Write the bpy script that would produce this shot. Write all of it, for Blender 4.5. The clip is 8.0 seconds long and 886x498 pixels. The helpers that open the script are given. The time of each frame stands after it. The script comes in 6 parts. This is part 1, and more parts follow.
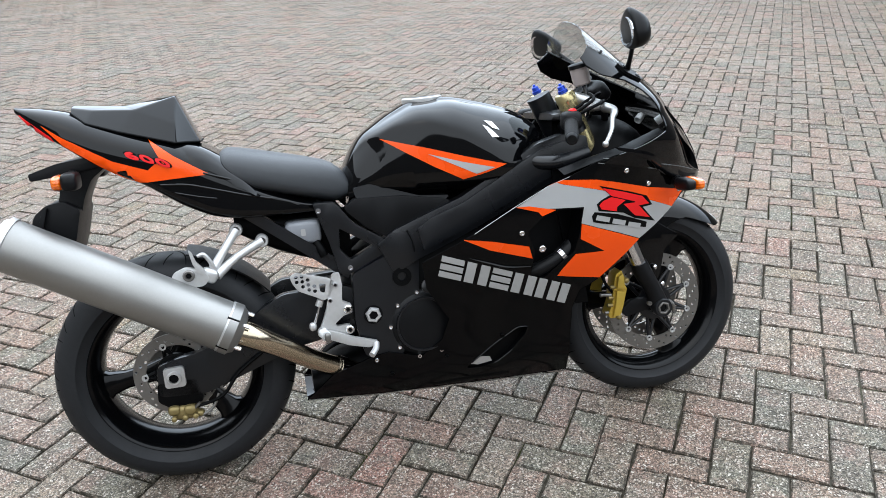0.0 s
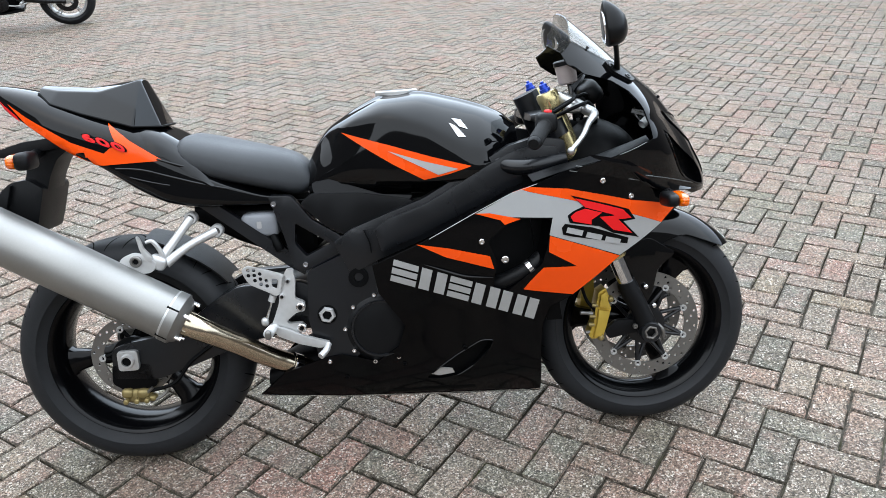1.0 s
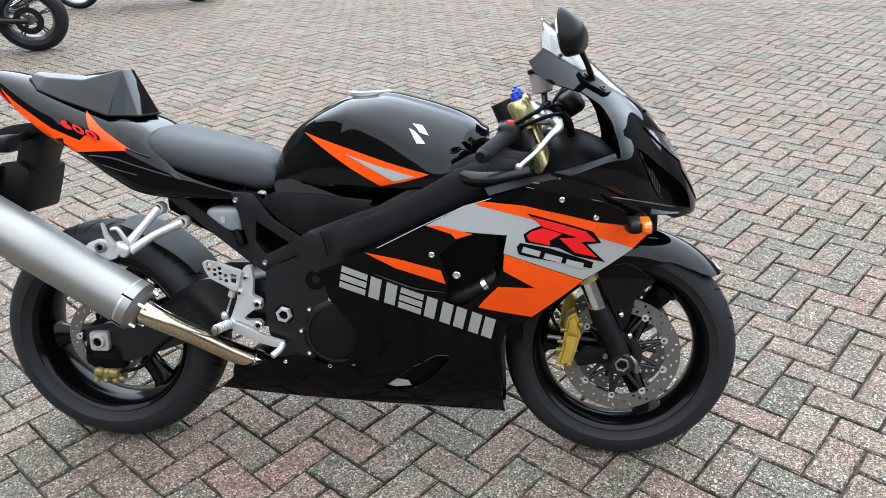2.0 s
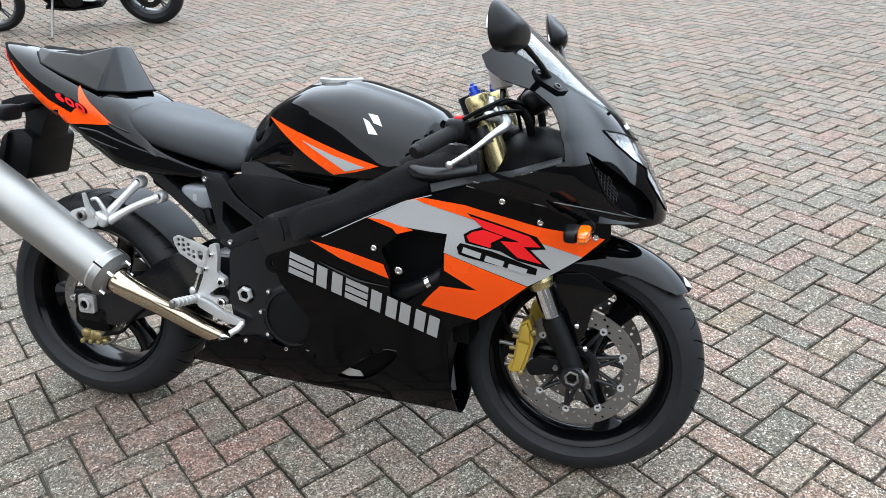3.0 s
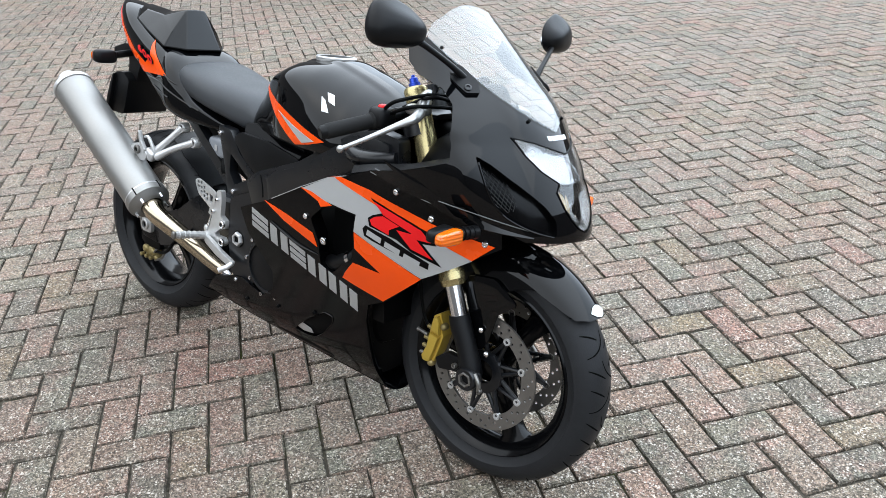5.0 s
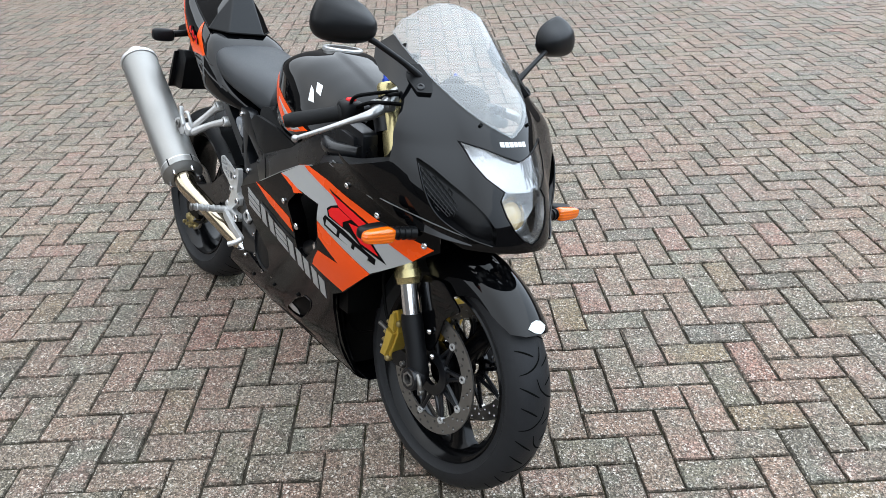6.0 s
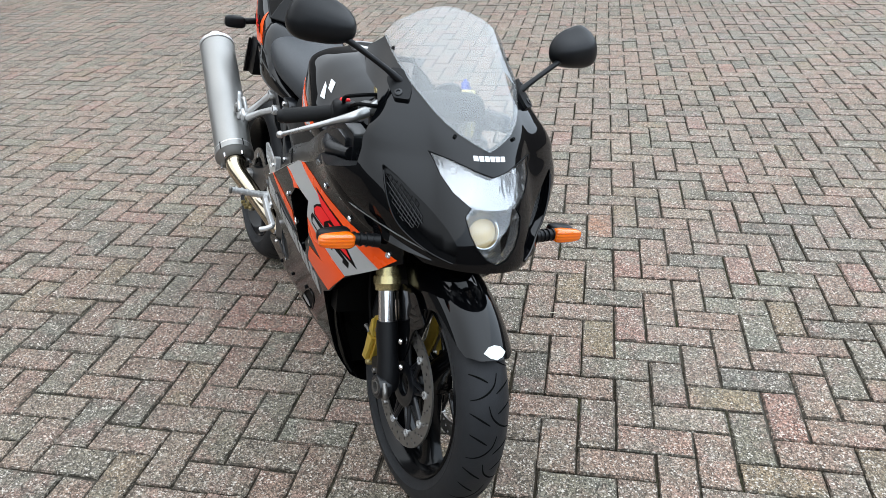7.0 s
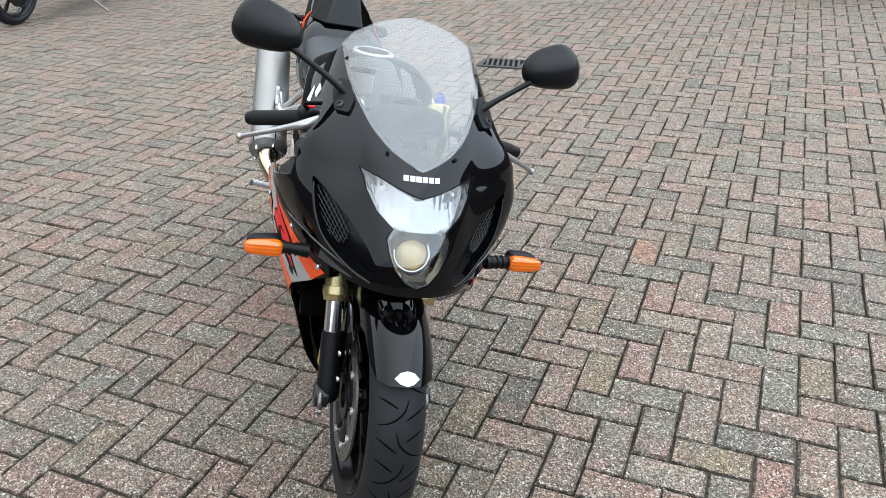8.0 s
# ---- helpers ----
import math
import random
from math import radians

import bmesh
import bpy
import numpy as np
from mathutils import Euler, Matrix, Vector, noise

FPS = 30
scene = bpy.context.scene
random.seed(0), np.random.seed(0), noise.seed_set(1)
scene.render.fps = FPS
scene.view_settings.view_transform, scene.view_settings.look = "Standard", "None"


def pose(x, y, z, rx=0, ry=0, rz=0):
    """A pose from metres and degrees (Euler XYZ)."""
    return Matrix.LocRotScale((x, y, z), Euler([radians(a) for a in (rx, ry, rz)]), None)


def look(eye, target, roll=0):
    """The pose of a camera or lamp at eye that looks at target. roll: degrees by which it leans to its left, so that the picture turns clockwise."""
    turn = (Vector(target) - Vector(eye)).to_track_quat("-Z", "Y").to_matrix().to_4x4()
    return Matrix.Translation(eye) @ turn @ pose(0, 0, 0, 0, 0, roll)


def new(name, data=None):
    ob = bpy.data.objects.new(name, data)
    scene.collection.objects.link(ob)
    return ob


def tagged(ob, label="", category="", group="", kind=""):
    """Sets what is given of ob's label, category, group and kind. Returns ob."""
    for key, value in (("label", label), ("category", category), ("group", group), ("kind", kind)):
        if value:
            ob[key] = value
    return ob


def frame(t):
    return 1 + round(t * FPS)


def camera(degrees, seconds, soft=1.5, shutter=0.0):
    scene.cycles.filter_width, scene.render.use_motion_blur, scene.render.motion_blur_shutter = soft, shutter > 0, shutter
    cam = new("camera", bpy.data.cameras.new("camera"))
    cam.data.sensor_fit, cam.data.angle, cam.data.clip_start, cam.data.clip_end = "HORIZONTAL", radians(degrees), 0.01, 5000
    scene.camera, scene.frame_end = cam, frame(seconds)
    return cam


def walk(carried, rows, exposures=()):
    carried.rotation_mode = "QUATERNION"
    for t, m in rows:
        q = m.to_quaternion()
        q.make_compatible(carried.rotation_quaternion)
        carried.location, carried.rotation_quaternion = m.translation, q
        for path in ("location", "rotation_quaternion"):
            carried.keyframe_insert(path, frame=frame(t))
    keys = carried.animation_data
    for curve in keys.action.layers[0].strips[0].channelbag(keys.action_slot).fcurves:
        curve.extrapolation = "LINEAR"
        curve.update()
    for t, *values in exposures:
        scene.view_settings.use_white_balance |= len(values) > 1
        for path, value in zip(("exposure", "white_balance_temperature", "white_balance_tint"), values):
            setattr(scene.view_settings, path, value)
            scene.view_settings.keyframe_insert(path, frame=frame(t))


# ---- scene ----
cam = camera(59.5, 8.0, soft=0.65)
METRES, EYE, TURN = 3.498, 1.467, -12.90
ROWS = [
    (0.0, 0.0, 0.0, 0.0, -0.97, -24.92, 2.08),
    (0.5, 0.0654, 0.0061, 0.0022, 3.76, -25.28, 2.19),
    (1.0, 0.1158, 0.044, -0.0054, 8.74, -25.69, 2.22),
    (2.5, 0.2805, 0.1237, -0.0019, 24.03, -26.87, 2.35),
    (3.0, 0.3271, 0.16, -0.0058, 29.03, -27.19, 2.35),
    (3.5, 0.3608, 0.2052, -0.0084, 34.28, -27.45, 2.28),
    (4.0, 0.4115, 0.2382, -0.0053, 39.94, -27.64, 2.22),
    (4.5, 0.473, 0.2633, -0.0015, 45.87, -27.8, 2.16),
    (6.0, 0.5807, 0.4209, -0.0024, 64.71, -28.19, 1.95),
    (6.5, 0.6087, 0.4713, -0.0016, 71.07, -28.29, 1.9),
    (7.0, 0.5986, 0.533, -0.0022, 77.3, -28.38, 1.84),
    (7.5, 0.5895, 0.5902, -0.0004, 83.36, -28.4, 1.76),
    (8.0, 0.5937, 0.6618, 0.0013, 89.55, -28.42, 1.66),
]
walk(cam, [(t, pose(0.312, -1.865, EYE, 0, 0, TURN) @ pose(METRES * x, METRES * y, METRES * z, 90 + pitch, roll, yaw)) for t, x, y, z, yaw, pitch, roll in ROWS], [(0.0, 0.91, 6850, 10), (1.0, 0.98, 6850, 10), (2.5, 1.02, 6850, 10), (4.5, 0.99, 6870, 10), (6.0, 0.82, 6900, 10), (8.0, 0.77, 6930, 10)])

# ---- world and light: a bright overcast day ----
world = bpy.data.worlds.new("sky")
scene.world = world
world.use_nodes = True
wn, wl = world.node_tree.nodes, world.node_tree.links
wn.clear()
sky = wn.new("ShaderNodeTexSky")
sky.sky_type, sky.sun_disc = "NISHITA", False
sky.sun_elevation, sky.sun_rotation = radians(54), radians(225)
sky.dust_density, sky.air_density = 4.0, 1.0
grey = wn.new("ShaderNodeHueSaturation")
grey.inputs["Saturation"].default_value = 0.22
back = wn.new("ShaderNodeBackground")
back.inputs["Strength"].default_value = 0.150
out = wn.new("ShaderNodeOutputWorld")
cloud = wn.new("ShaderNodeMix")
cloud.data_type = "RGBA"
cloud.inputs["Factor"].default_value = 0.88
cloud.inputs["B"].default_value = (7.25, 8.8, 10.8, 1)
# an overcast sky: brightest over the open side of the yard
way = wn.new("ShaderNodeTexCoord")
sunward = wn.new("ShaderNodeVectorMath")
sunward.operation = "DOT_PRODUCT"
sunward.inputs[1].default_value = (0.32, 0.62, 0.715)
rise = wn.new("ShaderNodeMapRange")
rise.interpolation_type = "SMOOTHSTEP"
for key, val in (("From Min", 0.0), ("From Max", 1.0), ("To Min", 0.76), ("To Max", 1.88)):
    rise.inputs[key].default_value = val
dome = wn.new("ShaderNodeVectorMath")
dome.operation = "SCALE"
wl.new(way.outputs["Generated"], sunward.inputs[0])
wl.new(sunward.outputs["Value"], rise.inputs["Value"])
wl.new(rise.outputs["Result"], dome.inputs["Scale"])
wl.new(sky.outputs[0], grey.inputs["Color"])
wl.new(grey.outputs[0], cloud.inputs["A"])
wl.new(cloud.outputs["Result"], dome.inputs[0])
wl.new(dome.outputs[0], back.inputs["Color"])
wl.new(back.outputs[0], out.inputs["Surface"])

sun = new("sun", bpy.data.lights.new("sun", "SUN"))
sun.data.energy, sun.data.angle, sun.data.color = 1.4, radians(165), (1.0, 0.99, 0.98)
sun.matrix_world = look((-5.0, -5.0, 9.6), (0, 0, 0))


# ---- materials ----
def material(name, colour, rough=0.5, metal=0.0, coat=0.0, grain=0.0, grain_scale=60.0, bump=0.0, bump_scale=400.0, spec=0.5, wear=0.0):
    """A procedural surface: colour varied at two scales, roughness broken by smudges, fine relief."""
    m = bpy.data.materials.new(name)
    m.use_nodes = True
    n, l = m.node_tree.nodes, m.node_tree.links
    b = n["Principled BSDF"]
    b.inputs["Metallic"].default_value = metal
    b.inputs["Coat Weight"].default_value = coat
    b.inputs["Coat Roughness"].default_value = 0.03
    b.inputs["Specular IOR Level"].default_value = spec
    tc = n.new("ShaderNodeTexCoord")
    big = n.new("ShaderNodeTexNoise")
    big.inputs["Scale"].default_value, big.inputs["Detail"].default_value = 7.0, 5.0
    fine = n.new("ShaderNodeTexNoise")
    fine.inputs["Scale"].default_value, fine.inputs["Detail"].default_value = grain_scale, 4.0
    for t in (big, fine):
        l.new(tc.outputs["Object"], t.inputs["Vector"])
    mix = n.new("ShaderNodeMix")
    mix.data_type, mix.blend_type = "RGBA", "MIX"
    mix.inputs["A"].default_value = tuple(c * (1 - grain) for c in colour) + (1,)
    mix.inputs["B"].default_value = tuple(min(1, c * (1 + grain)) for c in colour) + (1,)
    add = n.new("ShaderNodeMath")
    add.operation = "ADD"
    half = n.new("ShaderNodeMath")
    half.operation = "MULTIPLY"
    half.inputs[1].default_value = 0.5
    l.new(big.outputs["Fac"], add.inputs[0])
    l.new(fine.outputs["Fac"], add.inputs[1])
    l.new(add.outputs[0], half.inputs[0])
    l.new(half.outputs[0], mix.inputs["Factor"])
    l.new(mix.outputs["Result"], b.inputs["Base Color"])
    rr = n.new("ShaderNodeMapRange")
    rr.inputs["From Min"].default_value, rr.inputs["From Max"].default_value = 0.3, 0.7
    rr.inputs["To Min"].default_value = max(0.012, rough - min(0.06, 0.3 * rough) - wear)
    rr.inputs["To Max"].default_value = min(1.0, rough + min(0.06, 0.3 * rough) + wear)
    l.new(big.outputs["Fac"], rr.inputs["Value"])
    l.new(rr.outputs["Result"], b.inputs["Roughness"])
    if bump:
        tex = n.new("ShaderNodeTexNoise")
        tex.inputs["Scale"].default_value, tex.inputs["Detail"].default_value = bump_scale, 3.0
        l.new(tc.outputs["Object"], tex.inputs["Vector"])
        bp = n.new("ShaderNodeBump")
        bp.inputs["Strength"].default_value, bp.inputs["Distance"].default_value = bump, 0.001
        l.new(tex.outputs["Fac"], bp.inputs["Height"])
        l.new(bp.outputs["Normal"], b.inputs["Normal"])
    return m


GLOSS = material("gloss_black_paint", (0.0011, 0.0012, 0.0015), 0.04, grain=0.2, spec=0.255)
# the same gloss paint for the flanks, dulled to dim the mirrored ground
FLANK = material("gloss_black_dulled", (0.0011, 0.0012, 0.0015), 0.12, grain=0.2, spec=0.13)
SATIN = material("satin_black", (0.0035, 0.0038, 0.0043), 0.38, grain=0.25, bump=0.12, spec=0.16)
FRAME = material("frame_black_alloy", (0.0042, 0.0047, 0.0058), 0.30, grain=0.25, bump=0.06, spec=0.36)
PLASTIC = material("matt_black_plastic", (0.0028, 0.0030, 0.0035), 0.40, grain=0.3, bump=0.25, spec=0.16)
DARK = material("engine_black", (0.0012, 0.0013, 0.0015), 0.5, grain=0.4, bump=0.3, spec=0.07)
RUBBER = material("tyre_rubber", (0.0125, 0.0132, 0.0145), 0.52, grain=0.35, bump=0.3, bump_scale=250, wear=0.08, spec=0.16)
GROOVE_SHADE = material("tread_groove_shade", (0.002, 0.002, 0.002), 0.9, spec=0.05)
GRIP = material("grip_rubber", (0.006, 0.006, 0.006), 0.7, grain=0.3, bump=0.5, bump_scale=700, spec=0.2)
SEAT = material("seat_vinyl", (0.019, 0.0215, 0.0245), 0.5, grain=0.2, bump=0.35, bump_scale=900, spec=0.4)
ORANGE = material("orange_paint", (0.70, 0.062, 0.003), 0.26, coat=0.06, grain=0.06, spec=0.25)
SILVER = material("silver_paint", (0.31, 0.315, 0.315), 0.34, metal=0.15, coat=0.3, grain=0.05)
RED = material("red_sticker", (0.58, 0.006, 0.008), 0.42, coat=0.05, grain=0.05, spec=0.25)
WHITE = material("white_sticker", (0.58, 0.59, 0.60), 0.35, grain=0.04)
LETTER = material("pale_grey_sticker", (0.27, 0.268, 0.262), 0.4, grain=0.05)
ALLOY = material("bare_alloy", (0.46, 0.46, 0.455), 0.34, metal=0.6, grain=0.22, grain_scale=90, bump=0.3)
POLISHED = material("polished_alloy", (0.34, 0.34, 0.335), 0.30, metal=0.85, grain=0.22, grain_scale=90, bump=0.2)
CAN = material("brushed_silencer", (0.25, 0.248, 0.238), 0.5, metal=0.9, grain=0.10, grain_scale=200, bump=0.15, wear=0.04)
CHROME = material("chrome", (0.66, 0.66, 0.67), 0.10, metal=1.0, grain=0.05)
STEEL = material("disc_steel", (0.17, 0.163, 0.152), 0.36, metal=0.8, grain=0.18, grain_scale=30, bump=0.2)
PIPE = material("heat_tinted_pipe", (0.46, 0.39, 0.29), 0.17, metal=1.0, grain=0.3, grain_scale=12)
GOLD = material("gold_anodised", (0.48, 0.33, 0.055), 0.32, metal=0.55, grain=0.1, bump=0.15)
FORKGOLD = material("pale_gold_tube", (0.44, 0.37, 0.19), 0.25, metal=0.8, grain=0.08)
BLUE = material("blue_anodised", (0.02, 0.06, 0.42), 0.3, metal=0.6, grain=0.1)
RIM = material("black_wheel_paint", (0.0014, 0.0015, 0.0018), 0.16, grain=0.2, spec=0.16)
REFLECTOR = material("bright_reflector", (0.29, 0.292, 0.292), 0.12, metal=0.85, grain=0.3, grain_scale=45, bump=0.12, bump_scale=60)
CHAMBER = material("dim_reflector", (0.13, 0.13, 0.128), 0.16, metal=0.8, grain=0.4, grain_scale=40, bump=0.1, bump_scale=60)
CREAM = material("bulb_reflector_cream", (0.56, 0.42, 0.21), 0.12, coat=0.5, grain=0.15, grain_scale=25)
BRASS = material("dirty_brass", (0.22, 0.17, 0.07), 0.45, metal=0.6, grain=0.4, grain_scale=40)
CUP = material("milky_cup_plastic", (0.26, 0.225, 0.215), 0.3, grain=0.15, coat=0.2)
GREYPLASTIC = material("grey_tank_plastic", (0.15, 0.16, 0.175), 0.4, grain=0.2)
RIM_GLINT_GREY = material("grey_wheel_and_glint", (0.10, 0.105, 0.105), 0.3, metal=0.4, grain=0.15)
IRON = material("cast_iron", (0.05, 0.048, 0.045), 0.6, metal=0.3, grain=0.4, bump=0.5)
PALEGREEN = material("pale_reflective_foil", (0.48, 0.52, 0.50), 0.3, grain=0.05)


def clear_material(name, tint, gloss_rough=0.02, rim=0.05, haze=0.0):
    """Thin clear plastic: light goes through with a tint, Fresnel drives the gloss alone."""
    m = bpy.data.materials.new(name)
    m.use_nodes = True
    n, l = m.node_tree.nodes, m.node_tree.links
    n.clear()
    o = n.new("ShaderNodeOutputMaterial")
    tr = n.new("ShaderNodeBsdfTransparent")
    tr.inputs["Color"].default_value = (*tint, 1)
    gl = n.new("ShaderNodeBsdfGlossy")
    gl.inputs["Roughness"].default_value = gloss_rough
    fr = n.new("ShaderNodeLayerWeight")
    fr.inputs["Blend"].default_value = 0.5
    steep = n.new("ShaderNodeMath")
    steep.operation = "POWER"
    steep.inputs[1].default_value = 5.0
    add = n.new("ShaderNodeMath")
    add.operation = "MULTIPLY_ADD"
    add.inputs[1].default_value, add.inputs[2].default_value = 0.9, rim
    mx = n.new("ShaderNodeMixShader")
    l.new(fr.outputs["Facing"], steep.inputs[0])
    l.new(steep.outputs[0], add.inputs[0])
    l.new(add.outputs[0], mx.inputs[0])
    # a white diffuse share paints the sky's haze on the plastic, with its scuffs
    pale_film = n.new("ShaderNodeBsdfDiffuse")
    pale_film.inputs["Color"].default_value = (0.78, 0.79, 0.79, 1)
    veil = n.new("ShaderNodeMixShader")
    veil.inputs[0].default_value = haze
    l.new(tr.outputs[0], veil.inputs[1])
    l.new(pale_film.outputs[0], veil.inputs[2])
    l.new(veil.outputs[0], mx.inputs[1])
    l.new(gl.outputs[0], mx.inputs[2])
    l.new(mx.outputs[0], o.inputs["Surface"])
    return m


SCREEN = clear_material("clear_screen", (0.85, 0.86, 0.855), 0.03, 0.05, 0.052)
LENS = clear_material("headlight_lens", (0.95, 0.955, 0.96), 0.02, 0.045)


def amber_material():
    m = material("amber_lens", (0.82, 0.15, 0.004), 0.12, coat=0.6, grain=0.12, grain_scale=30)
    b = m.node_tree.nodes["Principled BSDF"]
    b.inputs["Transmission Weight"].default_value = 0.25
    n, l = m.node_tree.nodes, m.node_tree.links
    ribs = n.new("ShaderNodeTexWave")
    ribs.bands_direction = "Z"
    ribs.inputs["Scale"].default_value = 42.0
    fold = n.new("ShaderNodeBump")
    fold.inputs["Strength"].default_value, fold.inputs["Distance"].default_value = 0.4, 0.002
    place = n.new("ShaderNodeTexCoord")
    l.new(place.outputs["Object"], ribs.inputs["Vector"])
    l.new(ribs.outputs["Fac"], fold.inputs["Height"])
    l.new(fold.outputs["Normal"], b.inputs["Normal"])
    b.inputs["Subsurface Weight"].default_value = 0.3
    b.inputs["Subsurface Radius"].default_value = (0.02, 0.006, 0.001)
    return m


AMBER = amber_material()


def brick_material(name, per_island, edge=False, tone=None):
    """Weathered concrete paver: grey, rose or grey-green by the piece, pale grit in the face, dark stains."""
    m = bpy.data.materials.new(name)
    m.use_nodes = True
    n, l = m.node_tree.nodes, m.node_tree.links
    b = n["Principled BSDF"]
    b.inputs["Specular IOR Level"].default_value = 0.22
    if per_island:
        rnd = n.new("ShaderNodeNewGeometry").outputs["Random Per Island"]
    else:
        rnd = n.new("ShaderNodeObjectInfo").outputs["Random"]
    geo = n.new("ShaderNodeNewGeometry")
    ramp = n.new("ShaderNodeValToRGB")
    tones = [(0.0, (0.150, 0.142, 0.128)), (0.17, (0.202, 0.162, 0.145)), (0.36, (0.138, 0.147, 0.130)), (0.50, (0.190, 0.164, 0.147)),
             (0.63, (0.104, 0.110, 0.100)), (0.74, (0.196, 0.158, 0.140)), (0.84, (0.206, 0.190, 0.170)), (0.925, (0.168, 0.150, 0.116)), (0.96, (0.218, 0.148, 0.138))]
    ramp.color_ramp.interpolation = "CONSTANT"
    el = ramp.color_ramp.elements
    for k, (p, c) in enumerate(tones):
        e = el[k] if k < 2 else el.new(p)
        e.position, e.color = p, (c[0] * 0.91, c[1] * 0.80, c[2] * 0.69, 1)
    l.new(rnd, ramp.inputs["Fac"])

    def tex(scale, detail, rough=0.6):
        t = n.new("ShaderNodeTexNoise")
        t.inputs["Scale"].default_value, t.inputs["Detail"].default_value, t.inputs["Roughness"].default_value = scale, detail, rough
        l.new(geo.outputs["Position"], t.inputs["Vector"])
        return t

    def mapped(src, a, bb, c, d):
        r = n.new("ShaderNodeMapRange")
        for key, val in zip(("From Min", "From Max", "To Min", "To Max"), (a, bb, c, d)):
            r.inputs[key].default_value = val
        l.new(src, r.inputs["Value"])
        return r.outputs["Result"]

    def mixed(fac, a, colour=None, kind="MIX", b_socket=None):
        x = n.new("ShaderNodeMix")
        x.data_type, x.blend_type = "RGBA", kind
        l.new(fac, x.inputs["Factor"])
        l.new(a, x.inputs["A"])
        if b_socket is not None:
            l.new(b_socket, x.inputs["B"])
        else:
            x.inputs["B"].default_value = (*colour, 1)
        return x.outputs["Result"]

    def grains(scale, steps):
        """Crushed stone in the face: every grain darkens or lightens the block by its own chance."""
        cells = n.new("ShaderNodeTexVoronoi")
        cells.inputs["Scale"].default_value, cells.inputs["Randomness"].default_value = scale, 1.0
        l.new(geo.outputs["Position"], cells.inputs["Vector"])
        pick = n.new("ShaderNodeSeparateColor")
        l.new(cells.outputs["Color"], pick.inputs["Color"])
        tone = n.new("ShaderNodeValToRGB")
        spots = tone.color_ramp.elements
        for k, (p, v) in enumerate(steps):
            e = spots[k] if k < 2 else spots.new(p)
            e.position, e.color = p, (v, v, v, 1)
        l.new(pick.outputs["Red"], tone.inputs["Fac"])
        return cells, pick, tone.outputs["Color"]

    def times(a, bb, gain):
        x = n.new("ShaderNodeVectorMath")
        x.operation = "MULTIPLY"
        l.new(a, x.inputs[0])
        l.new(bb, x.inputs[1])
        y = n.new("ShaderNodeVectorMath")
        y.operation = "SCALE"
        y.inputs["Scale"].default_value = gain
        l.new(x.outputs[0], y.inputs[0])
        return y.outputs[0]

    patch, stain, grit = tex(1.6, 5), tex(14, 6, 0.7), tex(120, 4, 0.8)
    stones, shade, tone_big = grains(215.0, ((0.0, 0.17), (0.25, 0.28), (0.5, 0.43), (0.8, 0.61), (1.0, 0.86)))
    chips, flecks, tone_fine = grains(470.0, ((0.0, 0.24), (0.3, 0.39), (0.6, 0.50), (0.85, 0.63), (1.0, 0.84)))
    c = ramp.outputs["Color"]
    if tone:
        even = n.new("ShaderNodeRGB")
        even.outputs[0].default_value = (tone[0] * 0.91, tone[1] * 0.80, tone[2] * 0.69, 1)
        c = even.outputs[0]
    c = mixed(mapped(patch.outputs["Fac"], 0.42, 0.66, 0.0, 0.30), c, (0.118, 0.11, 0.098))
    c = mixed(mapped(tex(0.55, 4, 0.55).outputs["Fac"], 0.46, 0.62, 0.0, 0.36), c, (0.100, 0.082, 0.070))
    c = mixed(mapped(stain.outputs["Fac"], 0.44, 0.70, 0.0, 0.6), c, (0.083, 0.074, 0.064))
    c = mixed(mapped(tex(8, 4, 0.65).outputs["Fac"], 0.50, 0.66, 0.0, 0.5), c, (0.218, 0.140, 0.120))
    c = mixed(mapped(tex(10.5, 4, 0.65).outputs["Fac"], 0.50, 0.64, 0.0, 0.45), c, (0.128, 0.138, 0.116))
    c = times(times(c, tone_big, 2.1), tone_fine, 2.05)
    warm = n.new("ShaderNodeCombineXYZ")
    for key, val in (("X", 1.055), ("Y", 0.995), ("Z", 0.945)):
        warm.inputs[key].default_value = val
    c = times(c, warm.outputs[0], 0.97)
    # pale quartz chips show where the skin of cement has worn off
    bare = n.new("ShaderNodeMath")
    bare.operation = "MULTIPLY"
    l.new(mapped(shade.outputs["Green"], 0.87, 0.955, 0.0, 0.87), bare.inputs[0])
    l.new(mapped(tex(26, 3, 0.6).outputs["Fac"], 0.38, 0.58, 0.35, 1.0), bare.inputs[1])
    c = mixed(bare.outputs[0], c, (0.51, 0.46, 0.40))
    c = mixed(mapped(flecks.outputs["Blue"], 0.95, 0.985, 0.0, 0.8), c, (0.52, 0.47, 0.41))
    c = mixed(mapped(grit.outputs["Fac"], 0.43, 0.31, 0.0, 0.75), c, (0.026, 0.024, 0.021))
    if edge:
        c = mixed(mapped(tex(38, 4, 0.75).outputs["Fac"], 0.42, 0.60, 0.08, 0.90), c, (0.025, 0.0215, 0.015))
    l.new(c, b.inputs["Base Color"])
    l.new(mapped(patch.outputs["Fac"], 0.35, 0.65, 0.80, 0.58), b.inputs["Roughness"])
    add = n.new("ShaderNodeMath")
    add.operation = "ADD"
    l.new(grit.outputs["Fac"], add.inputs[0])
    l.new(stones.outputs["Distance"], add.inputs[1])
    bp = n.new("ShaderNodeBump")
    bp.inputs["Strength"].default_value, bp.inputs["Distance"].default_value = 0.8, 0.004
    l.new(add.outputs[0], bp.inputs["Height"])
    l.new(bp.outputs["Normal"], b.inputs["Normal"])
    return m


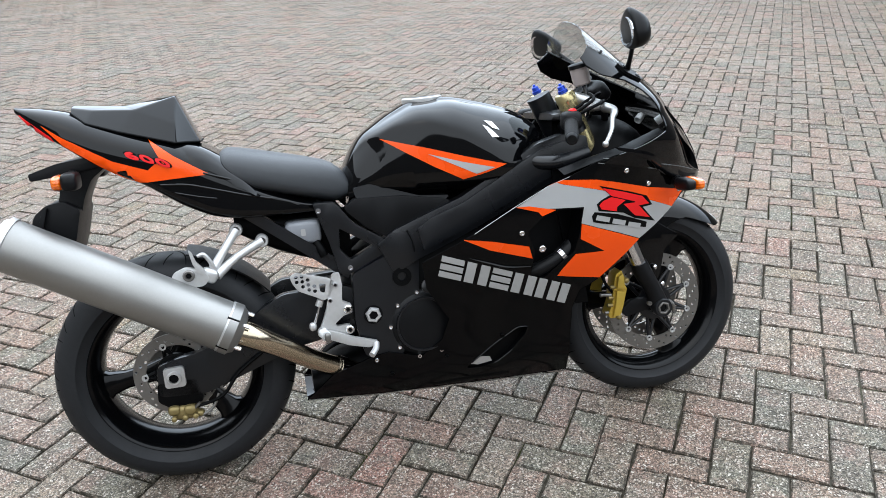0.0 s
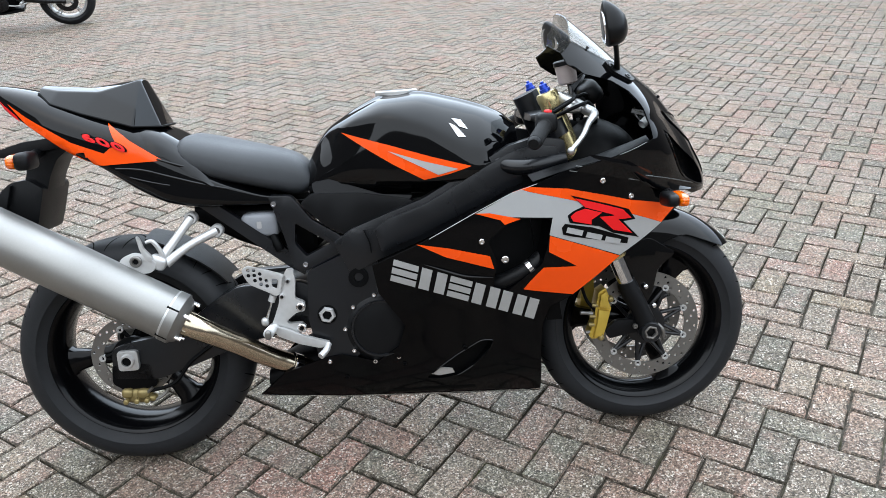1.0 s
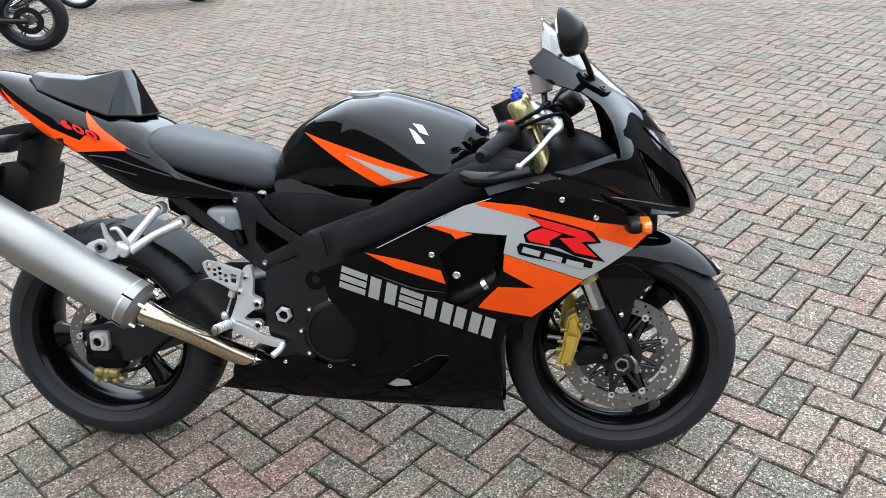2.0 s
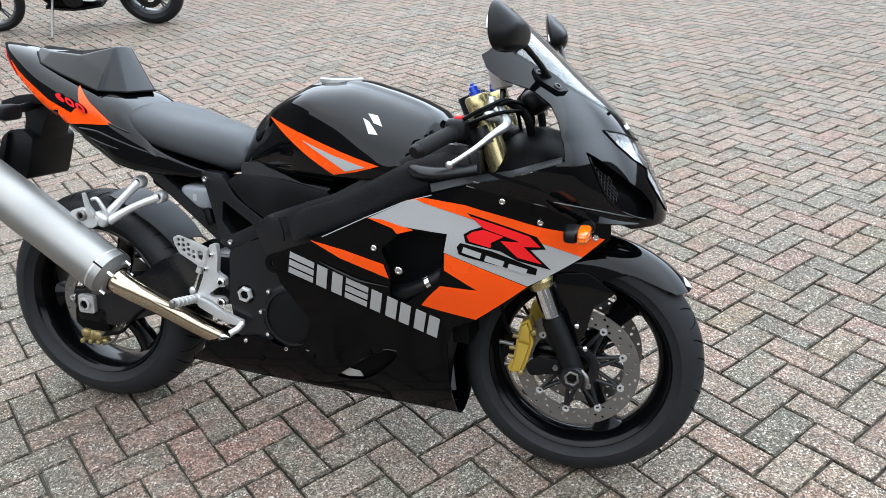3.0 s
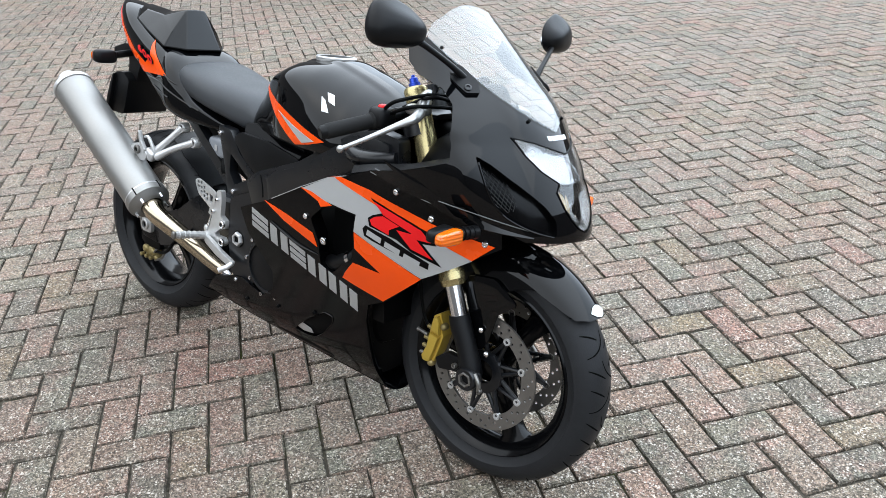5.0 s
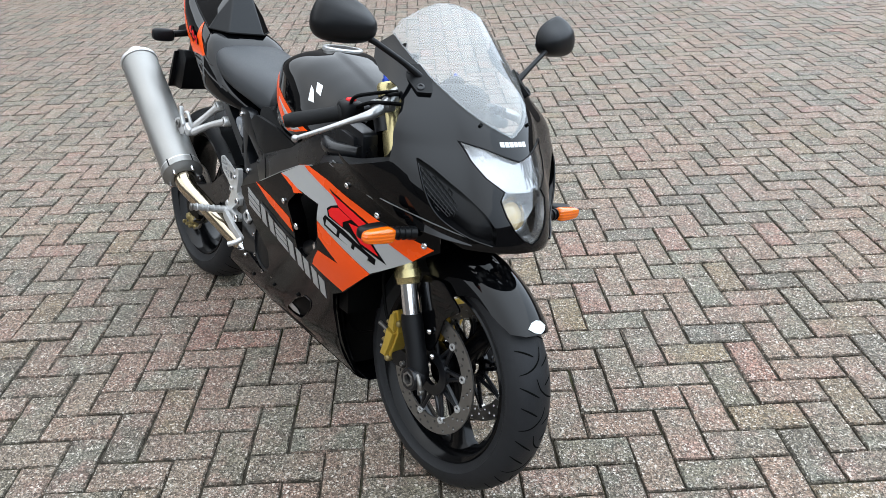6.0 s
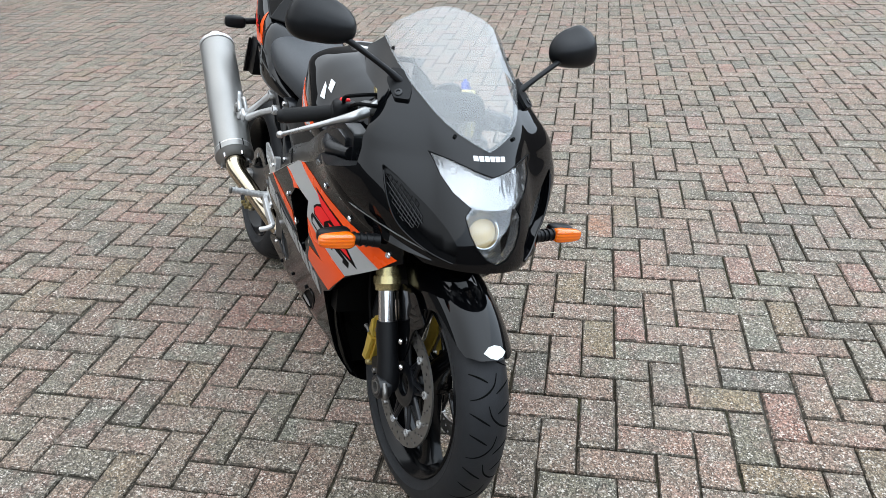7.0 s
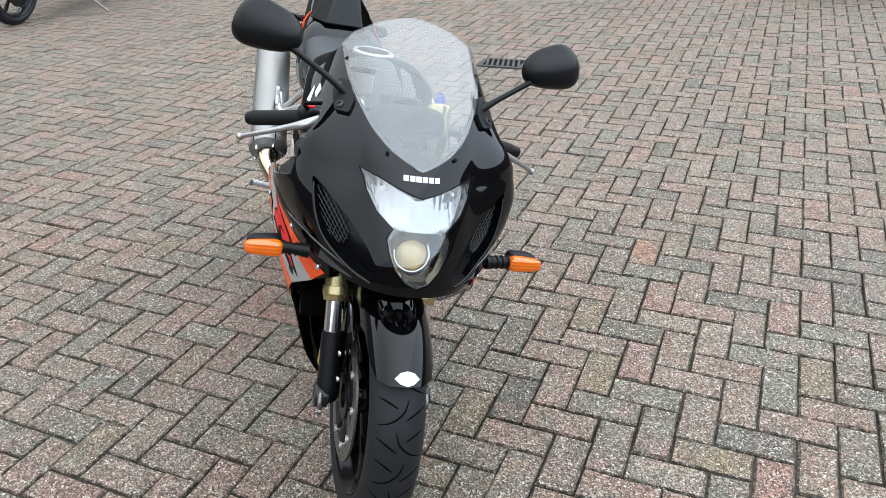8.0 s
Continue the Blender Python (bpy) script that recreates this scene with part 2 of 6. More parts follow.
BRICK_ONE = brick_material("paver_single", False)
BRICK_ALL = brick_material("paver_field", True)
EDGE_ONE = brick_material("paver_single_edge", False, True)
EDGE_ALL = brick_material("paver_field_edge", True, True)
TONES = {"orange": (.250, .152, .112), "red": (.222, .134, .122), "rose": (.208, .156, .142), "ochre": (.180, .160, .114), "green": (.138, .154, .138), "dark": (.096, .102, .096), "pale": (.208, .198, .182)}
TONED = {key: brick_material("paver_" + key, False, False, col) for key, col in TONES.items()}
MIRROR = material("tinted_mirror", (0.58, 0.60, 0.63), 0.03, metal=1.0, grain=0.05)
MESH = material("dark_wire", (0.012, 0.012, 0.013), 0.4, metal=0.3, grain=0.1)


def joint_material():
    """Joint filling: dark soil, pale sand in some areas, green moss in others."""
    m = material("mossy_joint_sand", (0.022, 0.018, 0.0125), 0.95, grain=0.6, grain_scale=40, bump=0.8, bump_scale=300, spec=0.1)
    n, l = m.node_tree.nodes, m.node_tree.links
    b = n["Principled BSDF"]
    soil = b.inputs["Base Color"].links[0].from_socket
    where = n.new("ShaderNodeNewGeometry")
    for scale, lo, hi, most, tint in ((0.7, 0.48, 0.66, 0.85, (0.075, 0.068, 0.056)), (3.1, 0.56, 0.70, 0.7, (0.030, 0.036, 0.010)), (60.0, 0.55, 0.75, 0.5, (0.06, 0.055, 0.04))):
        t = n.new("ShaderNodeTexNoise")
        t.inputs["Scale"].default_value, t.inputs["Detail"].default_value = scale, 4.0
        l.new(where.outputs["Position"], t.inputs["Vector"])
        r = n.new("ShaderNodeMapRange")
        for key, val in (("From Min", lo), ("From Max", hi), ("To Min", 0.0), ("To Max", most)):
            r.inputs[key].default_value = val
        l.new(t.outputs["Fac"], r.inputs["Value"])
        x = n.new("ShaderNodeMix")
        x.data_type = "RGBA"
        l.new(r.outputs["Result"], x.inputs["Factor"])
        l.new(soil, x.inputs["A"])
        x.inputs["B"].default_value = (*tint, 1)
        soil = x.outputs["Result"]
    l.new(soil, b.inputs["Base Color"])
    return m


JOINT = joint_material()
STRAW = material("dry_straw", (0.52, 0.47, 0.36), 0.7, grain=0.2)
WALL = material("unseen_wall_brick", (0.095, 0.085, 0.078), 0.85, grain=0.3, grain_scale=6)

from mathutils import geometry


# ---- building helpers ----
def part(name, bm, mat, parent=None, label="", smooth=True):
    """Links a bmesh as one mesh object under a thing or a part."""
    me = bpy.data.meshes.new(name)
    bmesh.ops.recalc_face_normals(bm, faces=bm.faces)
    true = bm.verts.layers.float_vector.get("true_normal")
    wanted = []
    if true is not None and smooth:
        # panels take the exact normal of the surface that they lie on
        for f in bm.faces:
            f.normal_update()
            for v in f.verts:
                n = v[true]
                wanted.append(n.normalized() if n.length > 0.5 and n.dot(f.normal) > 0.7 else f.normal.copy())
    bm.to_mesh(me)
    bm.free()
    me.materials.append(mat)
    if smooth:
        me.shade_smooth()
        if wanted:
            me.normals_split_custom_set(wanted)
        else:
            me.set_sharp_from_angle(angle=radians(38))
    ob = new(name, me)
    ob.parent = parent
    if label:
        ob["label"] = label
    return ob


def thing(name, label, category, m=None, group="", kind=""):
    ob = new(name)
    ob.empty_display_size = 0.1
    if m is not None:
        ob.matrix_world = m
    return tagged(ob, label, category, group, kind)


def spline(points, steps=6, closed=False):
    """Catmull-Rom curve through points."""
    p = [np.array(q, float) for q in points]
    n = len(p)
    res = []
    for i in range(n if closed else n - 1):
        a, b = p[(i - 1) % n] if closed or i else p[0], p[i]
        c = p[(i + 1) % n]
        d = p[(i + 2) % n] if closed or i + 2 < n else p[-1]
        for k in range(steps):
            t = k / steps
            res.append(0.5 * (2 * b + (c - a) * t + (2 * a - 5 * b + 4 * c - d) * t * t + (3 * b - a - 3 * c + d) * t ** 3))
    if not closed:
        res.append(p[-1])
    return res


def curve(z, zs, vs):
    """Smooth monotone-ish interpolation of a table."""
    if z <= zs[0]:
        return vs[0]
    if z >= zs[-1]:
        return vs[-1]
    i = max(k for k in range(len(zs)) if zs[k] <= z)
    h = zs[i + 1] - zs[i]
    t = (z - zs[i]) / h
    def slope(k):
        if k == 0 or k == len(zs) - 1:
            return 0.0 if k else (vs[1] - vs[0]) / (zs[1] - zs[0])
        a, b = (vs[k] - vs[k - 1]) / (zs[k] - zs[k - 1]), (vs[k + 1] - vs[k]) / (zs[k + 1] - zs[k])
        return 0.0 if a * b <= 0 else 2 * a * b / (a + b)
    m0, m1 = slope(i) * h, slope(i + 1) * h
    return vs[i] * (2 * t ** 3 - 3 * t * t + 1) + m0 * (t ** 3 - 2 * t * t + t) + vs[i + 1] * (-2 * t ** 3 + 3 * t * t) + m1 * (t ** 3 - t * t)


def rings(bm, sections, cap=True, closed=True):
    """Skins rings of equal length."""
    vs = [[bm.verts.new(p) for p in s] for s in sections]
    n = len(vs[0])
    for a, b in zip(vs, vs[1:]):
        for i in range(n if closed else n - 1):
            j = (i + 1) % n
            bm.faces.new((a[i], a[j], b[j], b[i]))
    if cap:
        bm.faces.new(vs[0][::-1])
        bm.faces.new(vs[-1])
    return bm


def tube(points, r, seg=12, smooth=5, bm=None):
    """A round bar along points; r may be a number or one per point."""
    bm = bm or bmesh.new()
    rs = list(r) if isinstance(r, (list, tuple)) else [r] * len(points)
    if smooth and len(points) > 2:
        full = spline([(*p, q) for p, q in zip(points, rs)], smooth)
    else:
        full = [np.array((*p, q), float) for p, q in zip(points, rs)]
    pts, rad = [Vector(q[:3]) for q in full], [float(q[3]) for q in full]
    up = None
    secs = []
    for i, p in enumerate(pts):
        d = (pts[min(i + 1, len(pts) - 1)] - pts[max(i - 1, 0)]).normalized()
        if up is None:
            up = d.orthogonal().normalized()
        up = (up - d * up.dot(d)).normalized()
        side = d.cross(up)
        secs.append([p + rad[i] * (math.cos(2 * math.pi * k / seg) * up + math.sin(2 * math.pi * k / seg) * side) for k in range(seg)])
    return rings(bm, secs)


def lathe(profile, centre, axis=(0, 1, 0), seg=48, bm=None, closed=False):
    """Turns (along, radius) pairs round an axis through centre."""
    bm = bm or bmesh.new()
    profile = [(float(p), float(r)) for p, r in profile]
    c, a = Vector(centre), Vector(axis).normalized()
    u = a.orthogonal().normalized()
    v = a.cross(u)
    secs = []
    for k in range(seg):
        t = 2 * math.pi * k / seg
        w = math.cos(t) * u + math.sin(t) * v
        secs.append([bm.verts.new(c + a * p + w * max(r, 1e-5)) for p, r in profile])
    n = len(profile)
    for i in range(seg):
        s, q = secs[i], secs[(i + 1) % seg]
        for k in range(n if closed else n - 1):
            j = (k + 1) % n
            bm.faces.new((s[k], s[j], q[j], q[k]))
    bmesh.ops.remove_doubles(bm, verts=[v for s in secs for v in s], dist=1e-5)
    return bm


def bolt(centre, r=0.008, depth=0.006, axis=(0, -1, 0), bm=None):
    """A socket-head bolt with a rounded rim and a recessed hexagon."""
    bm = lathe([(-0.004, r * 0.9), (depth * 0.6, r), (depth, r * 0.85), (depth, r * 0.5), (depth * 0.35, r * 0.45), (depth * 0.35, 0)], centre, axis, 12, bm)
    return bm


def fill(loops, step):
    """Triangles that fill a flat outline, less the holes in it; returns points and faces."""
    pts, edges, polys = [], [], []
    for lp in loops:
        dense = []
        for i, a in enumerate(lp):
            b = lp[(i + 1) % len(lp)]
            k = max(1, round(math.hypot(b[0] - a[0], b[1] - a[1]) / step))
            dense += [(a[0] + (b[0] - a[0]) * j / k, a[1] + (b[1] - a[1]) * j / k) for j in range(k)]
        s = len(pts)
        pts += dense
        edges += [(s + i, s + (i + 1) % len(dense)) for i in range(len(dense))]
        polys.append(dense)

    def within(p, poly):
        c = False
        for i, a in enumerate(poly):
            b = poly[i - 1]
            if (a[1] > p[1]) != (b[1] > p[1]) and p[0] < (b[0] - a[0]) * (p[1] - a[1]) / (b[1] - a[1]) + a[0]:
                c = not c
        return c

    def good(p):
        return within(p, polys[0]) and not any(within(p, h) for h in polys[1:])

    xs, ys = [p[0] for p in polys[0]], [p[1] for p in polys[0]]
    bound = np.array(pts)
    for i in range(int((max(xs) - min(xs)) / step) + 1):
        for j in range(int((max(ys) - min(ys)) / step) + 1):
            p = (min(xs) + (i + 0.5 + 0.25 * (j % 2)) * step, min(ys) + (j + 0.5) * step)
            if good(p) and np.min((bound[:, 0] - p[0]) ** 2 + (bound[:, 1] - p[1]) ** 2) > (0.45 * step) ** 2:
                pts.append(p)
    v, _, f, *_ = geometry.delaunay_2d_cdt([Vector(p) for p in pts], edges, [], 0, 1e-6)
    keep = []
    for t in f:
        c = (sum(v[i][0] for i in t) / 3, sum(v[i][1] for i in t) / 3)
        if good(c):
            keep.append(tuple(t))
    return [tuple(q) for q in v], keep


def skin(loops, place, step=0.02, thick=0.003, lift=0.0, bm=None):
    """A curved panel: the flat outline laid on the surface place(a, b) -> (point, normal), with thickness."""
    bm = bm or bmesh.new()
    true = bm.verts.layers.float_vector.get("true_normal") or bm.verts.layers.float_vector.new("true_normal")
    pts, faces = fill(loops, step)
    top, low = [], []
    for a, b in pts:
        p, n = place(a, b)
        for row, gap, way in ((top, lift, n), (low, lift - thick, -n)):
            row.append(bm.verts.new(p + n * gap))
            row[-1][true] = way
    count = {}
    for f in faces:
        bm.faces.new([top[i] for i in f])
        bm.faces.new([low[i] for i in reversed(f)])
        for i in range(3):
            e = (f[i], f[(i + 1) % 3])
            count[e] = True
    for a, b in count:
        if (b, a) not in count:
            bm.faces.new((top[b], top[a], low[a], low[b]))
    for v in [v for v in bm.verts if not v.link_faces]:
        bm.verts.remove(v)
    return bm


def plate(loops, y0, y1, bevel=0.003, tilt=None, bm=None, step=0.06):
    """A flat plate in the x-z plane between y0 and y1, with softened edges; tilt(x, z) shifts it along y."""
    shift = tilt or (lambda x, z: 0.0)
    bm = bm or bmesh.new()
    nb = bmesh.new()
    pts, faces = fill(loops, step)
    mid = (y0 + y1) / 2
    front = [nb.verts.new((x, y0 + shift(x, z), z)) for x, z in pts]
    rear = [nb.verts.new((x, y1 + shift(x, z), z)) for x, z in pts]
    seen = set()
    for f in faces:
        nb.faces.new([front[i] for i in f])
        nb.faces.new([rear[i] for i in reversed(f)])
        seen |= {(f[i], f[(i + 1) % 3]) for i in range(3)}
    rim = []
    for a, b in seen:
        if (b, a) not in seen:
            nb.faces.new((front[b], front[a], rear[a], rear[b]))
            rim += [(front[a], front[b]), (rear[a], rear[b])]
    for v in [v for v in nb.verts if not v.link_faces]:
        nb.verts.remove(v)
    bmesh.ops.recalc_face_normals(nb, faces=nb.faces)
    if bevel:
        edges = [e for e in (nb.edges.get(pair) for pair in rim) if e]
        bmesh.ops.bevel(nb, geom=edges, offset=bevel, segments=2, profile=0.6, affect="EDGES", clamp_overlap=True)
    me = bpy.data.meshes.new("join")
    nb.to_mesh(me)
    nb.free()
    bm.from_mesh(me)
    bpy.data.meshes.remove(me)
    return bm


def rounded(points, r, n=4):
    """Rounds the corners of a flat outline."""
    res = []
    m = len(points)
    for i in range(m):
        a, b, c = (np.array(points[k % m], float) for k in (i - 1, i, i + 1))
        da, dc = a - b, c - b
        la, lc = np.linalg.norm(da), np.linalg.norm(dc)
        q = min(r, 0.45 * la, 0.45 * lc)
        s, e = b + da / la * q, b + dc / lc * q
        res += [tuple((1 - t) ** 2 * s + 2 * t * (1 - t) * b + t * t * e) for t in np.linspace(0, 1, n + 1)]
    return res


def circle(cx, cz, r, n=16):
    return [(cx + r * math.cos(2 * math.pi * k / n), cz + r * math.sin(2 * math.pi * k / n)) for k in range(n)]


def loft(stations, n=28, steps=5, power=2.6, low=None, bm=None, cap=True):
    """A body along x: stations of (x, z_top, z_bottom, half_width, z_of_widest); sections are rounded boxes."""
    bm = bm or bmesh.new()
    secs = []
    for x, zt, zb, hw, zw in spline(stations, steps):
        ring = []
        for k in range(n):
            t = 2 * math.pi * k / n
            c, s = math.cos(t), math.sin(t)
            e = 2 / (power if s >= 0 else low or power)
            y = hw * math.copysign(abs(c) ** e, c)
            z = zw + (zt - zw if s >= 0 else zw - zb) * math.copysign(abs(s) ** e, s)
            ring.append((x, y, z))
        secs.append(ring)
    return rings(bm, secs, cap)


def blob(centre, size, bm=None, power=2.6, turn=None, seg=20, rows=12, shape=None):
    """A rounded box-like lump; shape(a, b, c) may bend the unit point before it is sized."""
    bm = bm or bmesh.new()
    m = (turn or Matrix()).to_3x3()
    secs = []
    for i in range(rows + 1):
        ph = -math.pi / 2 + math.pi * i / rows
        ring = []
        for k in range(seg):
            t = 2 * math.pi * k / seg
            e = 2 / power
            f = lambda v: math.copysign(abs(v) ** e, v)
            p = (f(math.cos(ph)) * f(math.cos(t)), f(math.cos(ph)) * f(math.sin(t)), f(math.sin(ph)))
            if shape:
                p = shape(*p)
            ring.append(Vector(centre) + m @ Vector((p[0] * size[0], p[1] * size[1], p[2] * size[2])))
        secs.append(ring)
    b0 = bm
    rings(b0, secs, cap=False)
    bmesh.ops.remove_doubles(b0, verts=b0.verts[:], dist=1e-5)
    return b0


# ---- ground ----
PAVE_ANGLE, PAVE_PITCH, PAVE_U, PAVE_V = 54.0, 0.102, 0.103, -0.199
PU = Vector((math.cos(radians(PAVE_ANGLE)), math.sin(radians(PAVE_ANGLE)), 0))
PV = Vector((-PU.y, PU.x, 0))


def paver_shape(w, d, h=0.05, b=0.005, rng=None, cuts=1):
    """One paver: a block with a worn, chamfered upper edge; w along x, d along y, top at z = 0; cuts break the long edges."""
    across = [-1 + 2 * k / (cuts + 1) for k in range(cuts + 2)]
    rim = [(q, -1) for q in across] + [(1, 0)] + [(-q, 1) for q in across] + [(-1, 0)]
    k = len(rim)
    v = []
    for z, inset in ((-h, 0), (-b, 0), (0, b)):
        x, y = w / 2 - inset, d / 2 - inset
        n = 0.0 if rng is None or z == -h else (0.0024 if inset else 0.0010)
        for cx, cy in rim:
            v.append((cx * x + (rng.uniform(-n, n) if n else 0), cy * y + (rng.uniform(-n, n) if n else 0), z))
    f = [tuple(range(2 * k, 3 * k))]
    for low in (k, 0):
        for i in range(k):
            j = (i + 1) % k
            f.append((low + i, low + j, low + k + j, low + k + i))
    return v, f


# blocks of the paving whose tint stands out, by their cell in the herringbone
STANDOUT = {
    "orange": ((12, 4),),
    "red": ((0, -4), (1, -5)),
    "rose": ((10, 0), (14, 0), (17, 5), (18, 2), (13, -9), (-3, -5), (1, -7), (3, -5), (-2, -6), (1, -9), (-1, -5), (-5, -1), (0, -6), (5, -9), (-2, -2)),
    "ochre": ((15, -7), (12, -4)),
    "green": ((13, -5), (17, -3), (17, -1), (-3, -3), (-4, -4), (-1, -7), (4, -10), (-4, 4)),
    "dark": ((16, -6), (10, -6), (19, -3)),
    "pale": ((14, -8), (2, -8)),
}


def build_joint_crumbs(sides, ground):
    """Soil and moss that has worked up in the joints, uneven along every block."""
    rng = random.Random(17)
    verts, faces = [], []
    for m, w, d in sides:
        for k in range(18):
            if rng.random() < 0.67:
                p = (rng.uniform(-w, w) / 2, (d / 2 + rng.uniform(.0, .005)) * rng.choice((-1, 1)))
            else:
                p = ((w / 2 + rng.uniform(.0, .005)) * rng.choice((-1, 1)), rng.uniform(-d, d) / 2)
            r, top, turn = rng.uniform(.002, .0052), rng.uniform(-.0045, .0006), rng.uniform(0, 1.5)
            s = len(verts)
            for q in range(5):
                t = turn + q * 1.2566
                stretch = rng.uniform(.7, 1.3)
                verts.append(tuple(m @ Vector((p[0] + r * stretch * math.cos(t), p[1] + r * stretch * math.sin(t), -.0085))))
            verts.append(tuple(m @ Vector((p[0] + rng.uniform(-.3, .3) * r, p[1] + rng.uniform(-.3, .3) * r, top))))
            faces += [(s + q, s + (q + 1) % 5, s + 5) for q in range(5)]
    me = bpy.data.meshes.new("joint_crumbs")
    me.from_pydata(verts, [], faces)
    me.materials.append(JOINT)
    crumbs = new("joint_crumbs", me)
    crumbs.parent = ground
    tagged(crumbs, "dark crumbs of soil and moss in the joints", kind="stuff")


def build_straw():
    stalk = part("straw", tube([(.900, .725, .0035), (.914, .741, .0045), (.926, .762, .0035)], (.0012, .0014, .0008), 6), STRAW)
    tagged(stalk, "short dry pale straw lying on the paving", "straw")


def build_paving():
    rng = random.Random(5)
    tint = {cell: key for key, cells in STANDOUT.items() for cell in cells}
    slot = {key: 2 + k for k, key in enumerate(TONES)}
    toned, sides = {}, []
    bed = bmesh.new()
    bmesh.ops.create_grid(bed, x_segments=2, y_segments=2, size=60)
    bmesh.ops.translate(bed, verts=bed.verts, vec=(0, 0, -0.008))
    ground = part("ground", bed, JOINT)
    tagged(ground, "sandy mossy joints under concrete block paving", "ground", kind="structure")
    single = []
    for k in range(12):
        me = bpy.data.meshes.new("brick")
        g = 0.0042 + 0.00028 * k
        v, f = paver_shape(2 * PAVE_PITCH - g, PAVE_PITCH - g, b=0.0030 + 0.0002 * k, rng=rng, cuts=4)
        me.from_pydata(v, [], f)
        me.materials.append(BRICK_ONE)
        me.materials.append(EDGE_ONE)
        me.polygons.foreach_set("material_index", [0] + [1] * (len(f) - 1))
        single.append(me)
    for k, key in enumerate(TONES):
        toned[key] = single[k].copy()
        toned[key].materials[0] = TONED[key]
    verts, faces, slots, count = [], [], [], 0
    for i in range(-235, 236):
        for j in range(-235, 236):
            kind = (i - j) % 4
            if kind == 2:
                cu, cv, turn = i + 1, j + 0.5, 0
            elif kind == 0:
                cu, cv, turn = i + 0.5, j, 90
            else:
                continue
            c = PU * ((cu + PAVE_U) * PAVE_PITCH) + PV * ((cv + PAVE_V) * PAVE_PITCH)
            if not (-14.1 < c.x < 10.1 and -11.1 < c.y < 17.1):
                continue
            a = PAVE_ANGLE + turn + rng.gauss(0, 0.5)
            z = rng.gauss(0, 0.0011)
            m = pose(c.x + rng.gauss(0, 0.0009), c.y + rng.gauss(0, 0.0009), z, rng.gauss(0, 0.35), rng.gauss(0, 0.25), a)
            if -1.2 < c.x < 3.2 and -1.3 < c.y < 3.4:
                sides.append((m, 2 * PAVE_PITCH - .006, PAVE_PITCH - .006))
            if -0.1 < c.x < 2.45 and -0.8 < c.y < 1.4 and count < 300 and not (0.1 < c.x < 1.1 and -0.1 < c.y < 0.5):
                pick = single[rng.randrange(12)]
                ob = new("brick", toned[tint[i, j]] if (i, j) in tint else pick)
                ob.parent = ground
                ob.matrix_local = m
                count += 1
            else:
                g = 0.0042 + rng.random() * 0.003
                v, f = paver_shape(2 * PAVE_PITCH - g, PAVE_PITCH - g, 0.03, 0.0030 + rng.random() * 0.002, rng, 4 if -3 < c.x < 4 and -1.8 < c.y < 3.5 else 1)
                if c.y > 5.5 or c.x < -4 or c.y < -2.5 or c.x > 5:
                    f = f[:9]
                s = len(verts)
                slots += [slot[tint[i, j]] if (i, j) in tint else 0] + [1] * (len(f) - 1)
                verts += [tuple(m @ Vector(p)) for p in v]
                faces += [tuple(s + q for q in t) for t in f]
    me = bpy.data.meshes.new("paving_bricks")
    me.from_pydata(verts, [], faces)
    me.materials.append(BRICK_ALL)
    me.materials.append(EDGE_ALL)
    for key in TONES:
        me.materials.append(TONED[key])
    me.polygons.foreach_set("material_index", slots)
    field = new("paving_bricks", me)
    field.parent = ground
    tagged(field, "field of grey and rose concrete pavers in herringbone", kind="stuff")
    build_joint_crumbs(sides, ground)


def build_drain():
    d = thing("drain_grate", "dark cast iron drain grate set in the paving", "drain", pose(-2.36, 1.56, 0.004, 0, 0, 57))
    bm = bmesh.new()
    for y0, y1, x0, x1 in ((-0.11, -0.085, -0.16, 0.16), (0.085, 0.11, -0.16, 0.16), (-0.085, 0.085, -0.16, -0.135), (-0.085, 0.085, 0.135, 0.16)):
        bmesh.ops.create_cube(bm, size=1, matrix=Matrix.Translation(((x0 + x1) / 2, (y0 + y1) / 2, 0)) @ Matrix.Diagonal((x1 - x0, y1 - y0, 0.014, 1)))
    part("frame", bm, IRON, d)
    for k in range(7):
        bm = bmesh.new()
        bmesh.ops.create_cube(bm, size=1, matrix=pose(-0.115 + 0.038 * k, 0, 0.002, 0, 0, 12) @ Matrix.Diagonal((0.017, 0.172, 0.012, 1)))
        part("bar", bm, IRON, d)
    # a black plate stands for the shaded hollow under the bars
    bm = bmesh.new()
    bmesh.ops.create_cube(bm, size=1, matrix=Matrix.Translation((0, 0, -0.0035)) @ Matrix.Diagonal((0.27, 0.17, 0.004, 1)))
    part("sump_fill", bm, DARK, d)


def build_unseen_walls():
    """Plain unseen walls added to close the yard; their heights shape the reflections."""
    for name, x0, y0, x1, y1, tall in (("unseen_wall_north", -14, 17, 10, 17.4, 3.2), ("unseen_wall_south", -14, -11.4, 10, -11, 4.6), ("unseen_wall_west", -14.4, -11.4, -14, 17.4, 8), ("unseen_wall_east", 10, -11.4, 10.4, 17.4, 3.2)):
        bm = bmesh.new()
        bmesh.ops.create_cube(bm, size=1, matrix=Matrix.Translation(((x0 + x1) / 2, (y0 + y1) / 2, tall / 2 - 0.1)) @ Matrix.Diagonal((x1 - x0, y1 - y0, tall, 1)))
        tagged(part(name, bm, WALL, smooth=False), "plain unseen wall added to shape reflections", "wall", kind="structure")


build_drain()
build_unseen_walls()


